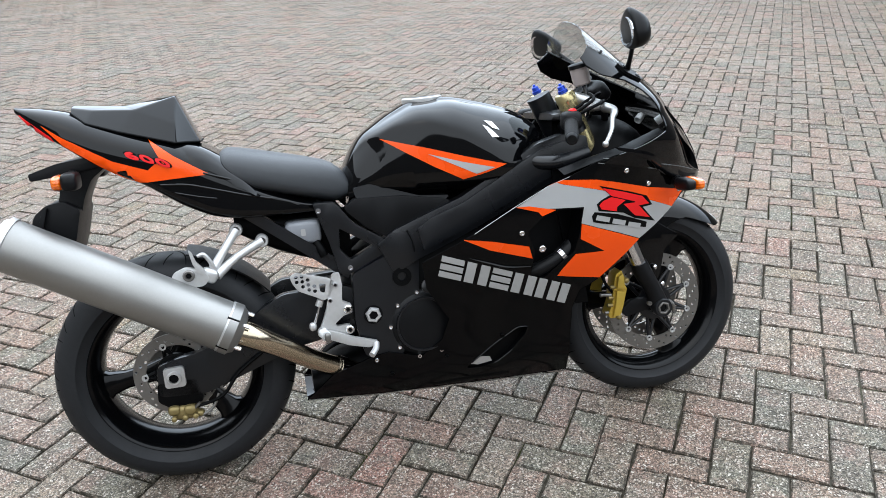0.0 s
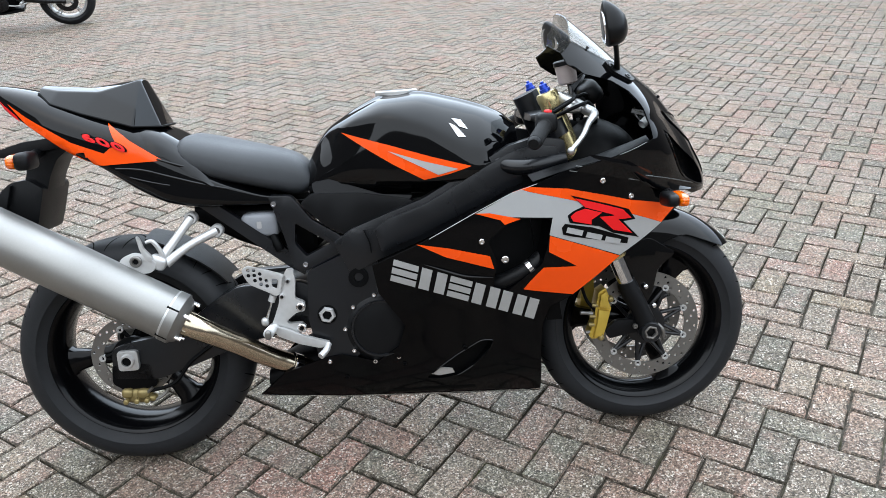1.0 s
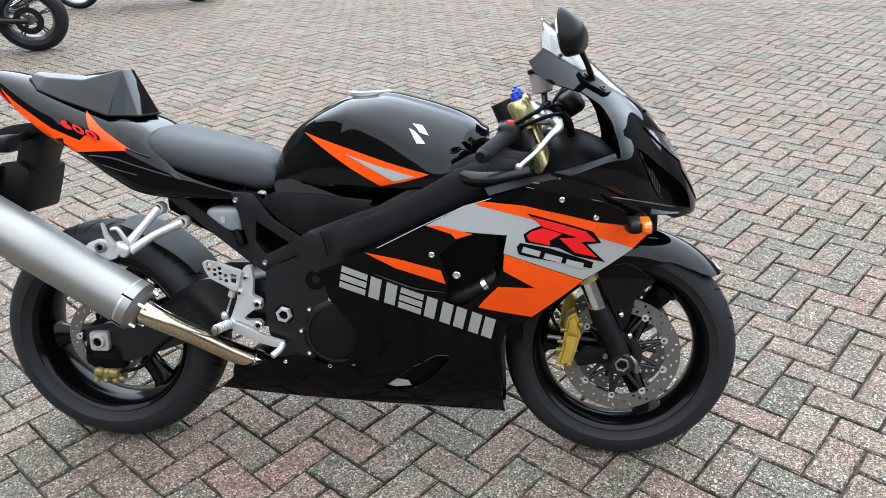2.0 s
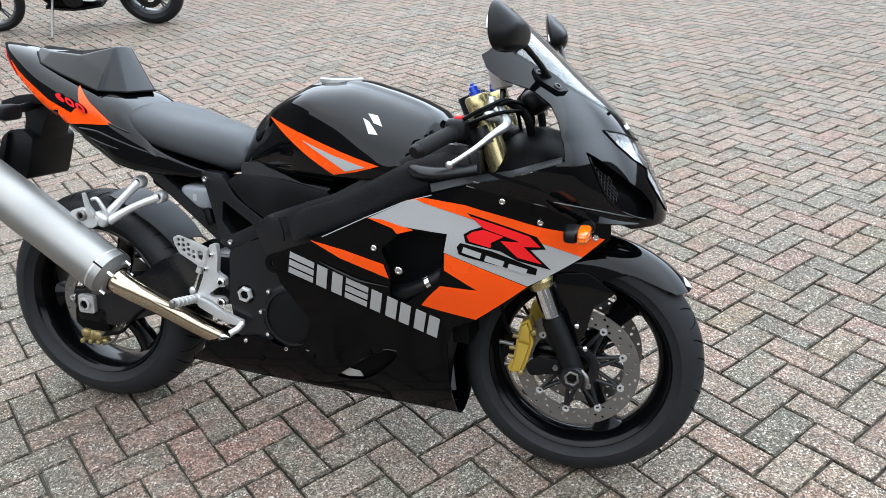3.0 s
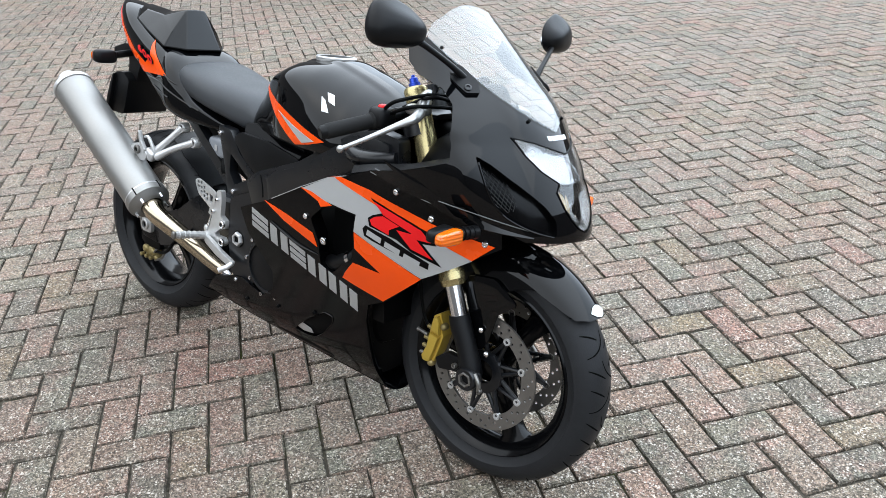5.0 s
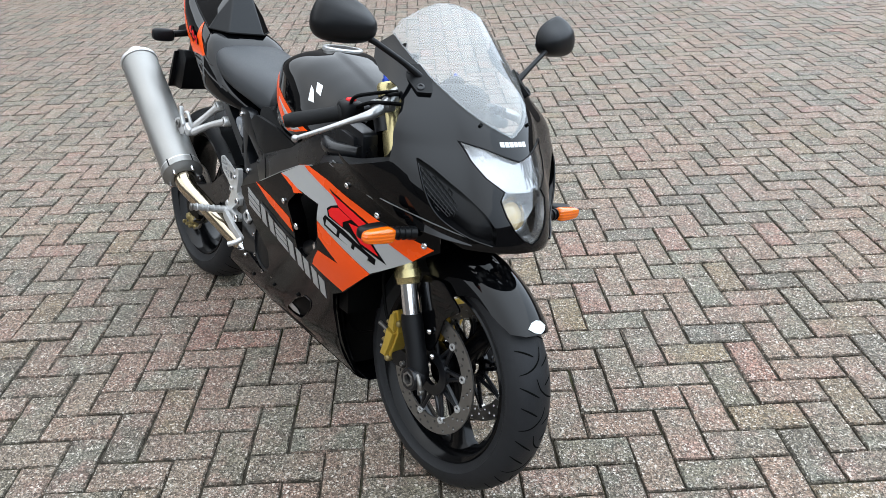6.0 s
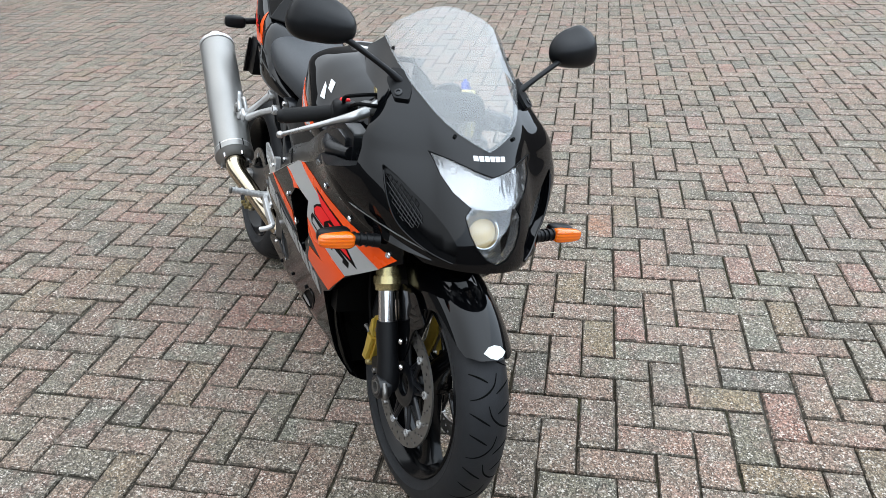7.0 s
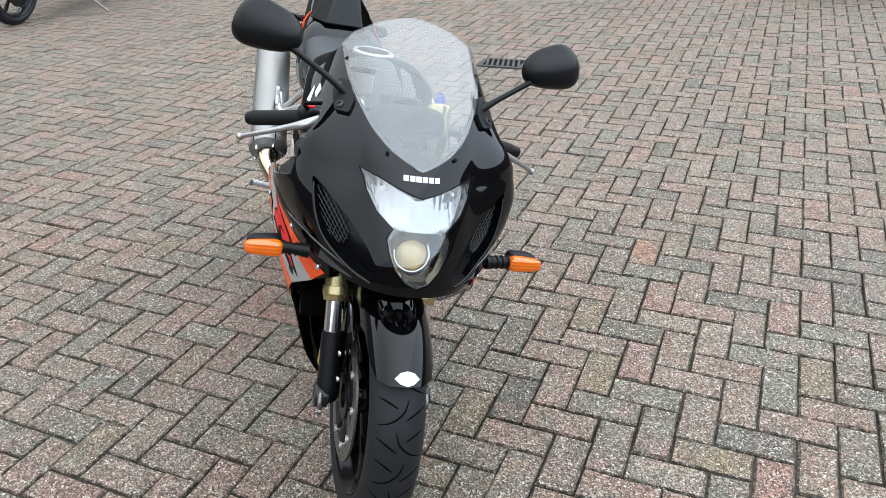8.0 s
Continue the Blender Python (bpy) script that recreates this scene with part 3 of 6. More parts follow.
# ---- the sports motorcycle: x ahead, y to its left, z up, leaning on its side stand ----
LEAN = 13.0
bike = thing("motorcycle", "black orange and silver sports motorcycle leaning on its side stand", "motorcycle", pose(0, 0, 0.002, -LEAN, 0, 0))

# the fairing's outer surface: plan sections are half super-ellipses of width WIDE(z) and nose AHEAD(z)
WZ = (0.08, 0.127, 0.17, 0.21, 0.30, 0.36, 0.44, 0.55, 0.65, 0.75, 0.82, 0.88, 0.95, 1.02, 1.10, 1.2)
WY = (0.045, 0.070, 0.102, 0.127, 0.154, 0.172, 0.202, 0.238, 0.254, 0.256, 0.250, 0.232, 0.207, 0.182, 0.152, 0.112)
NZ = (0.08, 0.60, 0.66, 0.676, 0.72, 0.78, 0.85, 0.905, 0.987, 1.06, 1.13, 1.2)
NX = (1.55, 1.55, 1.56, 1.566, 1.556, 1.528, 1.485, 1.44, 1.345, 1.262, 1.18, 1.10)
BACK, SPAN = 1.05, 0.6
# the flank's width is eased over some centimetres, so that it mirrors the ground without ripples
LEVELS = np.arange(0.0, 1.3, 0.004)
WIDTHS = np.array([curve(float(z), WZ, WY) for z in LEVELS])
BELL = np.exp(-0.5 * (np.arange(-12, 13) * 0.004 / 0.018) ** 2)
WIDTHS = np.convolve(np.pad(WIDTHS, 12, mode="edge"), BELL / BELL.sum(), mode="valid")


def broad(z):
    return float(np.interp(z, LEVELS, WIDTHS))


# the cheeks beside the headlight stand out by CY(z)
CZ = (0.66, 0.68, 0.71, 0.74, 0.78, 0.83, 0.88, 0.91, 0.94, 0.98, 1.02, 1.05)
CY = (0.0, 0.0, 0.012, 0.030, 0.046, 0.058, 0.060, 0.046, 0.025, 0.010, 0.003, 0.0)


def ease(t, a, b):
    q = min(1.0, max(0.0, (t - a) / (b - a)))
    return q * q * (3 - 2 * q)


def cheek(t, z):
    return curve(z, CZ, CY) * ease(t, radians(26), radians(47)) * (1 - ease(t, radians(58), radians(88)))



def power(z):
    """The nose is round in plan, the screen flatter across."""
    return curve(z, (0.60, 0.86, 0.96, 1.2), (2.0, 2.1, 2.8, 2.8))


def shell(a, z):
    """Point of the fairing: a = 0 on the nose's ridge, SPAN where the flank begins, beyond it straight aft; a < 0 is the left."""
    w, f = broad(z), curve(z, NZ, NX)
    s = -1 if a >= 0 else 1
    u = abs(a) / SPAN
    if u <= 1:
        t = u * math.pi / 2
        e = 2 / power(z)
        return Vector((BACK + (f - BACK) * max(math.cos(t), 0) ** e, s * (w * math.sin(t) ** e + cheek(t, z)), z))
    return Vector((BACK - (u - 1) * SPAN, s * w, z))


def on_shell(a, z):
    e = 0.006
    p = shell(a, z)
    n = (shell(a + e, z) - shell(a - e, z)).cross(shell(a, z + e) - shell(a, z - e))
    n = n.normalized() if n.length > 1e-9 else Vector((1, 0, 0))
    if n.dot(p - Vector((1.0, 0, 0.62))) < 0:
        n = -n
    return p, n


def side(x, z):
    """Shell coordinates of the flank's point at x, z."""
    f = curve(z, NZ, NX)
    if x <= BACK:
        return (SPAN * (1 + (BACK - x) / SPAN), z)
    c = min(1.0, (x - BACK) / (f - BACK))
    return (SPAN * math.acos(c ** (power(z) / 2)) / (math.pi / 2), z)


def fore(y, z):
    """Shell coordinates of the front's point at y, z (y > 0 is the bike's right here)."""
    w = broad(z)
    return (math.copysign(SPAN * math.asin(min(1.0, abs(y) / w) ** (power(z) / 2)) / (math.pi / 2), y), z)


def both(half):
    """A symmetric outline from its right half, listed from ridge to ridge."""
    return half + [(-a, z) for a, z in reversed(half) if abs(a) > 1e-6]


def mirrored(loop):
    return [(-a, z) for a, z in reversed(loop)]


def on_side(points):
    return [side(x, z) for x, z in points]


def build_fairing():
    light = both([fore(y, z) for y, z in ((0, .851), (.036, .860), (.08, .874), (.119, .882), (.107, .848), (.087, .818), (.054, .794), (.066, .776), (.058, .745), (.044, .719), (.024, .699), (0, .689))])
    duct = rounded([(.270, .845), (.266, .815), (.263, .778), (.258, .739), (.237, .713), (.190, .693), (.122, .683), (.118, .718), (.146, .748), (.187, .776), (.217, .800), (.245, .828)], 0.008)
    mesh_edge = [(.268, .838), (.264, .778), (.256, .740), (.236, .722), (.207, .742), (.212, .787), (.243, .818)]
    cowl = both([fore(0, .672), fore(.07, .670), fore(.13, .668)] + on_side([(1.45, .688), (1.375, .709), (1.282, .733), (1.145, .764), (1.25, .790), (1.352, .826), (1.346, .86), (1.334, .897), (1.308, .938), (1.267, .966), (1.20, .986), (1.162, 1.01), (1.148, 1.036)]) + [fore(.147, 1.066), fore(.131, 1.012), fore(.106, .968), fore(.057, .924), fore(0, .898)])
    upper = part("upper_cowl", skin([cowl, light, duct, mirrored(duct)], on_shell, 0.011, 0.004), GLOSS, bike, "gloss black nose cowl")
    screen = both([fore(0, .892), fore(.062, .920), fore(.112, .966), fore(.136, 1.012), fore(.149, 1.066), fore(.128, 1.094), fore(.08, 1.122), fore(.035, 1.135), fore(0, 1.138)])
    glass = part("windscreen", skin([screen], on_shell, 0.009, 0.003, 0.0035), SCREEN, bike, "clear curved windscreen")
    for y, z in ((.070, .915), (-.070, .915), (.142, 1.045), (-.142, 1.045)):
        p, n = on_shell(*fore(y, z))
        part("screen_bolt", bolt(p + n * 0.0035, 0.0042, 0.0015, n), DARK, glass)

    # headlight: a clear lens over two bright reflectors and a round projector bulb
    lamp = part("headlight", skin([light], on_shell, 0.012, 0.002, 0.0015), LENS, bike, "clear shield-shaped headlight")
    def deep(a, z):
        p, n = on_shell(a, z)
        return p - n * (0.007 + 0.012 * max(0, 1 - ((z - 0.842) / 0.04) ** 2) * max(0, 1 - ((abs(a) - 0.15) / 0.13) ** 2)), n

    def facets(a, z):
        p, n = deep(a, z)
        return p - n * (0.0007 * (1 + math.sin(a * 171 + z * 231) * math.cos(a * 133 - z * 211))), n

    inner = [(a * 0.985, 0.78 + (z - 0.78) * 0.985) for a, z in light]
    high, lowl = [q for q in inner if q[1] > 0.785], [q for q in inner if q[1] < 0.80]
    part("reflector", skin([high], facets, 0.012, 0.002), REFLECTOR, lamp, "bright faceted reflector", False)
    lowl.sort(key=lambda q: math.atan2(q[1] - 0.752, q[0]))

    def bowl(a, z):
        p, n = on_shell(a, z)
        r = math.hypot(a / .105, (z - .748) / .05)
        return p - n * (0.006 + 0.066 * max(0.0, 1 - r ** 3)), n

    part("lower_reflector", skin([lowl], bowl, 0.008, 0.002), CHAMBER, lamp)
    wall = bmesh.new()
    rings(wall, [[(lambda p, n: p - n * d)(*on_shell(a * q, 0.78 + (z - 0.78) * q)) for a, z in light] for d, q in ((0.001, 0.995), (0.022, 0.96))], cap=False)
    part("lamp_bowl", wall, REFLECTOR, lamp)
    for a, z in ((.12, .862), (-.12, .862)):
        p, n = on_shell(a, z)
        part("bulb", lathe([(-.03, .012), (-.01, .012), (.0, .009), (.004, .0)], p - n * 0.018, n, 16), WHITE, lamp)
    p, n = on_shell(0, 0.755)
    seat = p - n * 0.066 + Vector((0, -.003, .004))
    part("projector_ring", lathe([(-.02, .040), (.012, .040), (.015, .0375), (.015, .036), (.010, .0345), (0, .0345)], seat, n, 36), CHROME, lamp)
    bulb = lathe([(.016 * math.cos(t), .0345 * math.sin(t)) for t in np.linspace(0, math.pi / 2, 9)], seat + n * .004, n, 36)
    part("projector_lens", bulb, CREAM, lamp, "cream round projector lens")
    rim = bmesh.new()
    skin([light, [(a * 0.975, 0.785 + (z - 0.785) * 0.975) for a, z in light]], on_shell, 0.012, 0.004, 0.0028, rim)
    part("seal", rim, DARK, lamp)

    # intake ducts: a dark recess behind a wire mesh
    for loop in (duct, mirrored(duct)):
        box = skin([loop], on_shell, 0.014, 0.002, -0.026)
        grille = part("intake_grille", box, RIM, upper, "black wire mesh in the air intake")
        wires = bmesh.new()
        net = mesh_edge if loop[0][0] > 0 else mirrored(mesh_edge)
        a0 = min(a for a, z in net)
        z0, z1 = min(z for a, z in net), max(z for a, z in net)
        inside = lambda a, z: sum(((p[1] > z) != (q[1] > z)) and a < (q[0] - p[0]) * (z - p[1]) / (q[1] - p[1]) + p[0] for p, q in zip(net, net[-1:] + net[:-1])) % 2
        for k in range(-16, 30):
            for sgn in (1, -1):
                run = []
                for t in np.linspace(0, 1, 26):
                    z = z0 + (z1 - z0) * t
                    a = a0 + k * 0.009 + sgn * (z - z0) * 0.55 + (0 if sgn > 0 else 0.03)
                    if inside(a, z):
                        pt, nn = on_shell(a, z)
                        run.append(pt - nn * 0.019)
                    elif len(run) > 2:
                        break
                if len(run) > 2:
                    tube(run, 0.0008, 4, 0, wires)
        part("wire_mesh", wires, MESH, grille)
        wall = bmesh.new()
        rings(wall, [[(lambda p, n: p - n * d)(*on_shell(a, z)) for a, z in loop] for d in (0.001, 0.027)], cap=False)
        part("duct_wall", wall, GLOSS, upper)
        s = 1 if loop[0][0] > 0 else -1
        rim_line = spline([(.266, .832), (.265, .805), (.264, .778), (.258, .741), (.238, .715), (.192, .695), (.130, .684)], 4)
        part("duct_lip", tube([(lambda p, n: p + n * .0005)(*on_shell(s * a, z)) for a, z in rim_line], 0.0026, 8, 0), GLOSS, upper)

    # a swept ridge along each cheek's lower edge
    for s in (1, -1):
        high_edge = spline([(.490, .800), (.410, .778), (.370, .748), (.315, .716), (.260, .694), (.185, .681)], 4)
        low_edge = spline([(.480, .790), (.415, .757), (.385, .724), (.335, .695), (.262, .683), (.185, .678)], 4)
        rows = []
        for k, out in ((0.0, .0005), (0.3, .004), (0.75, .0085), (0.95, .0075), (1.0, .001)):
            row = []
            for i, (u, v) in enumerate(zip(high_edge, low_edge)):
                q = u + (v - u) * k
                p, n = on_shell(s * q[0], q[1])
                row.append(p + n * (out * min(1.0, 0.05 + 0.09 * i, 0.1 + 0.25 * (len(high_edge) - 1 - i))))
            rows.append(row)
        bm = bmesh.new()
        rings(bm, rows, cap=False, closed=False)
        part("cheek_ridge", bm, GLOSS, upper)

    # flanks, with the opening in front of the radiator hose
    flank = on_side([(.658, .556), (.776, .604), (.910, .672), (1.005, .717), (1.066, .735), (1.142, .765), (1.282, .733), (1.375, .709), (1.45, .686), (1.452, .645), (1.36, .585), (1.27, .524), (1.165, .436), (1.105, .405),
                     (1.087, .354), (1.085, .262), (1.092, .134), (.813, .149), (.552, .165), (.329, .186), (.404, .256), (.517, .295), (.559, .302), (.598, .29), (.651, .275), (.708, .316), (.729, .378), (.668, .48)])
    gap = rounded(on_side([(.944, .60), (.996, .645), (1.035, .651), (1.10, .647), (1.093, .585), (1.078, .527), (.993, .46), (.955, .474), (.965, .544)]), 0.01)
    scoop = rounded(on_side([(.775, .208), (.800, .232), (.860, .278), (.925, .318), (.958, .316), (.950, .292), (.905, .242), (.865, .214), (.82, .204)]), 0.010)

    def flank_place(a, z):
        p, n = on_shell(a, z)
        aft = max(0.0, 0.62 - p.x)
        p.y *= 1 - 0.35 * aft
        return p, n

    panels = []
    for loop, hole, cut in ((flank, gap, scoop), (mirrored(flank), mirrored(gap), mirrored(scoop))):
        panel = part("side_fairing", skin([loop, hole, cut], flank_place, 0.022, 0.004, -0.001), FLANK, bike, "gloss black side fairing with orange and silver stripes")
        panels.append(panel)
        for ring, deep, mat in ((hole, 0.045, GLOSS), (cut, 0.03, GLOSS)):
            w = bmesh.new()
            rings(w, [[(lambda p, n: p - n * d - Vector((0.25 * d, 0, 0)))(*flank_place(a, z)) for a, z in ring] for d in (0.002, deep)], cap=False)
            part("opening_wall", w, mat, panel)
        # a bright wedge at the scoop's lower edge, just under the flank's surface
        lip = [side(x, z) for x, z in ((.778, .224), (.81, .213), (.852, .219), (.846, .234), (.812, .240))]
        part("scoop_wedge", skin([lip if loop is flank else mirrored(lip)], lambda a, z: (lambda p, n: (p - n * 0.003, n))(*flank_place(a, z)), 0.02, 0.002), ALLOY, panel, "bright alloy-coloured wedge in the scoop")
        part("scoop_lip", tube([tuple((lambda p, n: p + n * .0004)(*flank_place(a, z))) for a, z in cut[5:-6]], .0016, 6, 0), GLOSS, panel)
        part("scoop_floor", skin([cut], lambda a, z: (lambda p, n: (p - n * 0.028, n))(*flank_place(a, z)), 0.03, 0.002), PLASTIC, panel)

    right, left = panels
    # inward lips in front of the wheel and the belly pan's floor
    for s, panel in ((-1, right), (1, left)):
        lip = bmesh.new()
        edge = [(1.452, .645), (1.36, .585), (1.27, .524), (1.165, .436), (1.105, .405), (1.087, .354), (1.085, .262), (1.092, .134)]
        outer = [shell(*side(x, z)) for x, z in edge]
        strip = []
        for k, q in ((1.0, 0.0), (0.8, 0.012), (0.62, 0.045), (0.5, 0.09)):
            strip.append([(p.x - q, s * abs(p.y) * k, p.z) for p in outer])
        rings(lip, strip, cap=False, closed=False)
        part("front_lip", lip, GLOSS, panel)
    floor = bmesh.new()
    secs = []
    for x in (.329, .552, .813, 1.092):
        zb = curve(x, (.329, .552, .813, 1.092), (.186, .165, .149, .134))
        w = broad(zb) * (1 - 0.35 * max(0, 0.62 - x))
        secs.append([(x, y * w, zb - 0.03 * (1 - y * y)) for y in (-1, -.7, -.35, 0, .35, .7, 1)])
    rings(floor, secs, cap=False, closed=False)
    part("belly_pan", floor, GLOSS, bike)

    # stripes, emblems and lettering stand a hair proud of the paint
    def decal(name, points, mat, panel, lift=0.0009, flip=False, label=""):
        lp = on_side(points)
        if flip:
            lp = mirrored(lp)
        return part(name, skin([lp], flank_place, 0.024, 0.0012, lift), mat, panel, label)

    for panel, flip in ((right, False), (left, True)):
        decal("stripe", [(1.005, .718), (1.042, .729), (1.142, .7185), (1.225, .698), (1.304, .676), (1.44, .648), (1.395, .607), (1.132, .695), (1.027, .724)], ORANGE, panel, flip=flip, label="orange stripe")
        decal("stripe", [(.917, .672), (1.005, .716), (1.027, .7235), (1.132, .6945), (1.395, .6065), (1.28, .535), (1.095, .606), (1.103, .650), (1.036, .655), (.975, .66)], SILVER, panel, flip=flip, label="silver stripe")
        decal("stripe", [(.914, .672), (.95, .671), (1.024, .652), (.985, .640), (.975, .652)], ORANGE, panel, 0.0012, flip, "orange stripe")
        decal("stripe", [(1.096, .604), (1.279, .533), (1.161, .437), (1.033, .463), (1.082, .520), (1.169, .516), (1.094, .562)], ORANGE, panel, flip=flip, label="orange stripe")
        decal("stripe", [(.770, .604), (.85, .588), (.948, .561), (.958, .526), (.84, .566)], ORANGE, panel, flip=flip, label="orange stripe")
        decal("emblem_border", [(1.147, .702), (1.298, .654), (1.318, .626), (1.285, .624), (1.330, .577), (1.258, .597), (1.221, .618), (1.145, .633), (1.140, .652), (1.154, .662), (1.180, .672)], DARK, panel, 0.0020, flip)
        for flake in ([(1.158, .694), (1.282, .655), (1.306, .631), (1.267, .631), (1.257, .644), (1.184, .669)], [(1.147, .649), (1.159, .659), (1.183, .666), (1.227, .652), (1.200, .637), (1.200, .625), (1.153, .637)], [(1.221, .642), (1.261, .641), (1.310, .591), (1.258, .605)]):
            decal("emblem", flake, RED, panel, 0.0031, flip, "bright red angular emblem")
        decal("emblem_border", [(1.125, .622), (1.133, .632), (1.203, .617), (1.301, .579), (1.298, .564), (1.152, .598), (1.129, .605)], DARK, panel, 0.0022, flip)
        for k in range(3):
            x = 1.140 + 0.05 * k
            z = .614 - 0.0165 * k
            decal("emblem_bar", [(x, z + .009), (x + .04, z - .003), (x + .036, z - .016), (x - .004, z - .004)], SILVER, panel, 0.0031, flip)
        # a word as plain bars: each block is lying bars, standing bars or one bar
        e = np.array((1.105 - .712, .416 - .570)) / 6.05
        up = np.array((.013, .056))
        pos = 0.0
        for w, bars in ((1.05, "lying"), (1.08, "standing"), (0.95, "lying"), (1.08, "standing"), (1.05, "standing"), (0.5, "one")):
            o = np.array((.699, .514)) + e * pos
            wide = w - 0.12
            cells = {"lying": ((0, 1, 0, .27), (0, 1, .365, .635), (0, 1, .73, 1)), "standing": ((0, .40, 0, 1), (.60, 1, 0, 1)), "one": ((0, 1, 0, 1),)}[bars]
            for u0, u1, v0, v1 in cells:
                decal("letter_bar", [tuple(o + e * wide * u + up * v) for u, v in ((u0, v0), (u1, v0), (u1, v1), (u0, v1))], LETTER, panel, 0.0009, flip)
            pos += w
        for x, z, r in ((1.225, .734, .0075), (1.304, .687, .0075), (1.42, .652, .0075), (.928, .601, .0075), (.985, .550, .010), (.525, .284, .0065), (.565, .232, .006), (.72, .262, .005), (.88, .30, .006)):
            a, zz = side(x, z)
            p, n = flank_place(-a if flip else a, zz)
            part("fairing_bolt", bolt(p, r, 0.004, n), CHROME if r > .006 else DARK, panel)
    # silver tube along the flank's rolled upper rim, painting its sky highlight
    for s, panel in ((1, right), (-1, left)):
        run = []
        for x, z in ((.80, .616), (.910, .672), (1.005, .717), (1.066, .735)):
            a, zz = side(x, z)
            p, n = flank_place(s * a, zz)
            run.append(p + n * .0005)
        part("edge_glint", tube(run, .0009, 6, 0), SILVER, panel)
    for s, panel in ((1, right), (-1, left)):
        # the two grey lines paint the cowl edge's highlight; the lower fold is gloss
        for line, radii in (([(1.16, .773), (1.311, .743), (1.413, .719), (1.471, .702), (1.52, .689)], .0015), ([(1.145, .762), (1.30, .731), (1.39, .709), (1.448, .692)], .0012), ([(.785, .551), (.833, .531), (.888, .511), (.955, .503)], (.0006, .004, .004, .001))):
            run = []
            for x, z in line:
                a, zz = side(x, z)
                p, n = flank_place(s * a, zz)
                run.append(tuple(p + n * .0003))
            part("fold", tube(run, radii, 8), GLOSS if z < .6 else RIM_GLINT_GREY, panel)
    for s in (-1, 1):
        part("air_duct", tube([(.985, s * .165, .782), (1.02, s * .188, .772), (1.07, s * .196, .772), (1.15, s * .18, .785)], (.018, .020, .019, .016), 16), FRAME, bike)
    for k in range(6):
        y = 0.038 - 0.0128 * k
        bar = skin([[fore(y, .8775), fore(y - .0105, .8775), fore(y - .0105, .8865), fore(y, .8865)]], on_shell, 0.01, 0.001, 0.001)
        part("letter_bar", bar, WHITE, upper)

    # the hose and dark bracket behind the flank's opening
    for s in (-1, 1):
        part("radiator_hose", tube([(1.10, s * .19, .555), (1.05, s * .2, .515), (.99, s * .19, .485), (.94, s * .17, .47)], 0.02, 12), PLASTIC, bike)
        part("hose_clip", lathe([(-.006, .021), (-.006, .023), (.006, .023), (.006, .021)], (1.052, s * .2, .517), (1.1, 0, .75), 16), CHROME, bike)
        part("radiator_shroud", plate([rounded([(.93, .62), (1.12, .66), (1.14, .52), (.98, .44), (.93, .5)], .02)], s * .145, s * .15, 0.001), DARK, bike)
    # black tray between cowl edge and fork, and a dark bulk added to black out the nose
    for s in (-1, 1):
        tray = bmesh.new()
        oa = [(1.06, s * .234, .738), (1.145, s * .250, .765), (1.25, s * .262, .789), (1.345, s * .240, .822)]
        ib = [(1.04, s * .200, .752), (1.13, s * .208, .772), (1.23, s * .212, .793), (1.34, s * .195, .826)]
        rings(tray, [oa, [tuple(0.5 * (np.array(p) + np.array(q)) + np.array((0, 0, .008))) for p, q in zip(oa, ib)], ib, [(x, y * .88, z - .09) for x, y, z in ib]], cap=False, closed=False)
        part("inner_tray", tray, PLASTIC, bike)
    core = loft([(1.16, .83, .60, .13, .70), (1.24, .87, .62, .175, .71), (1.32, .85, .655, .165, .72), (1.38, .79, .675, .11, .71), (1.43, .72, .685, .04, .70)], 24, 3)
    part("nose_filler", core, DARK, bike)


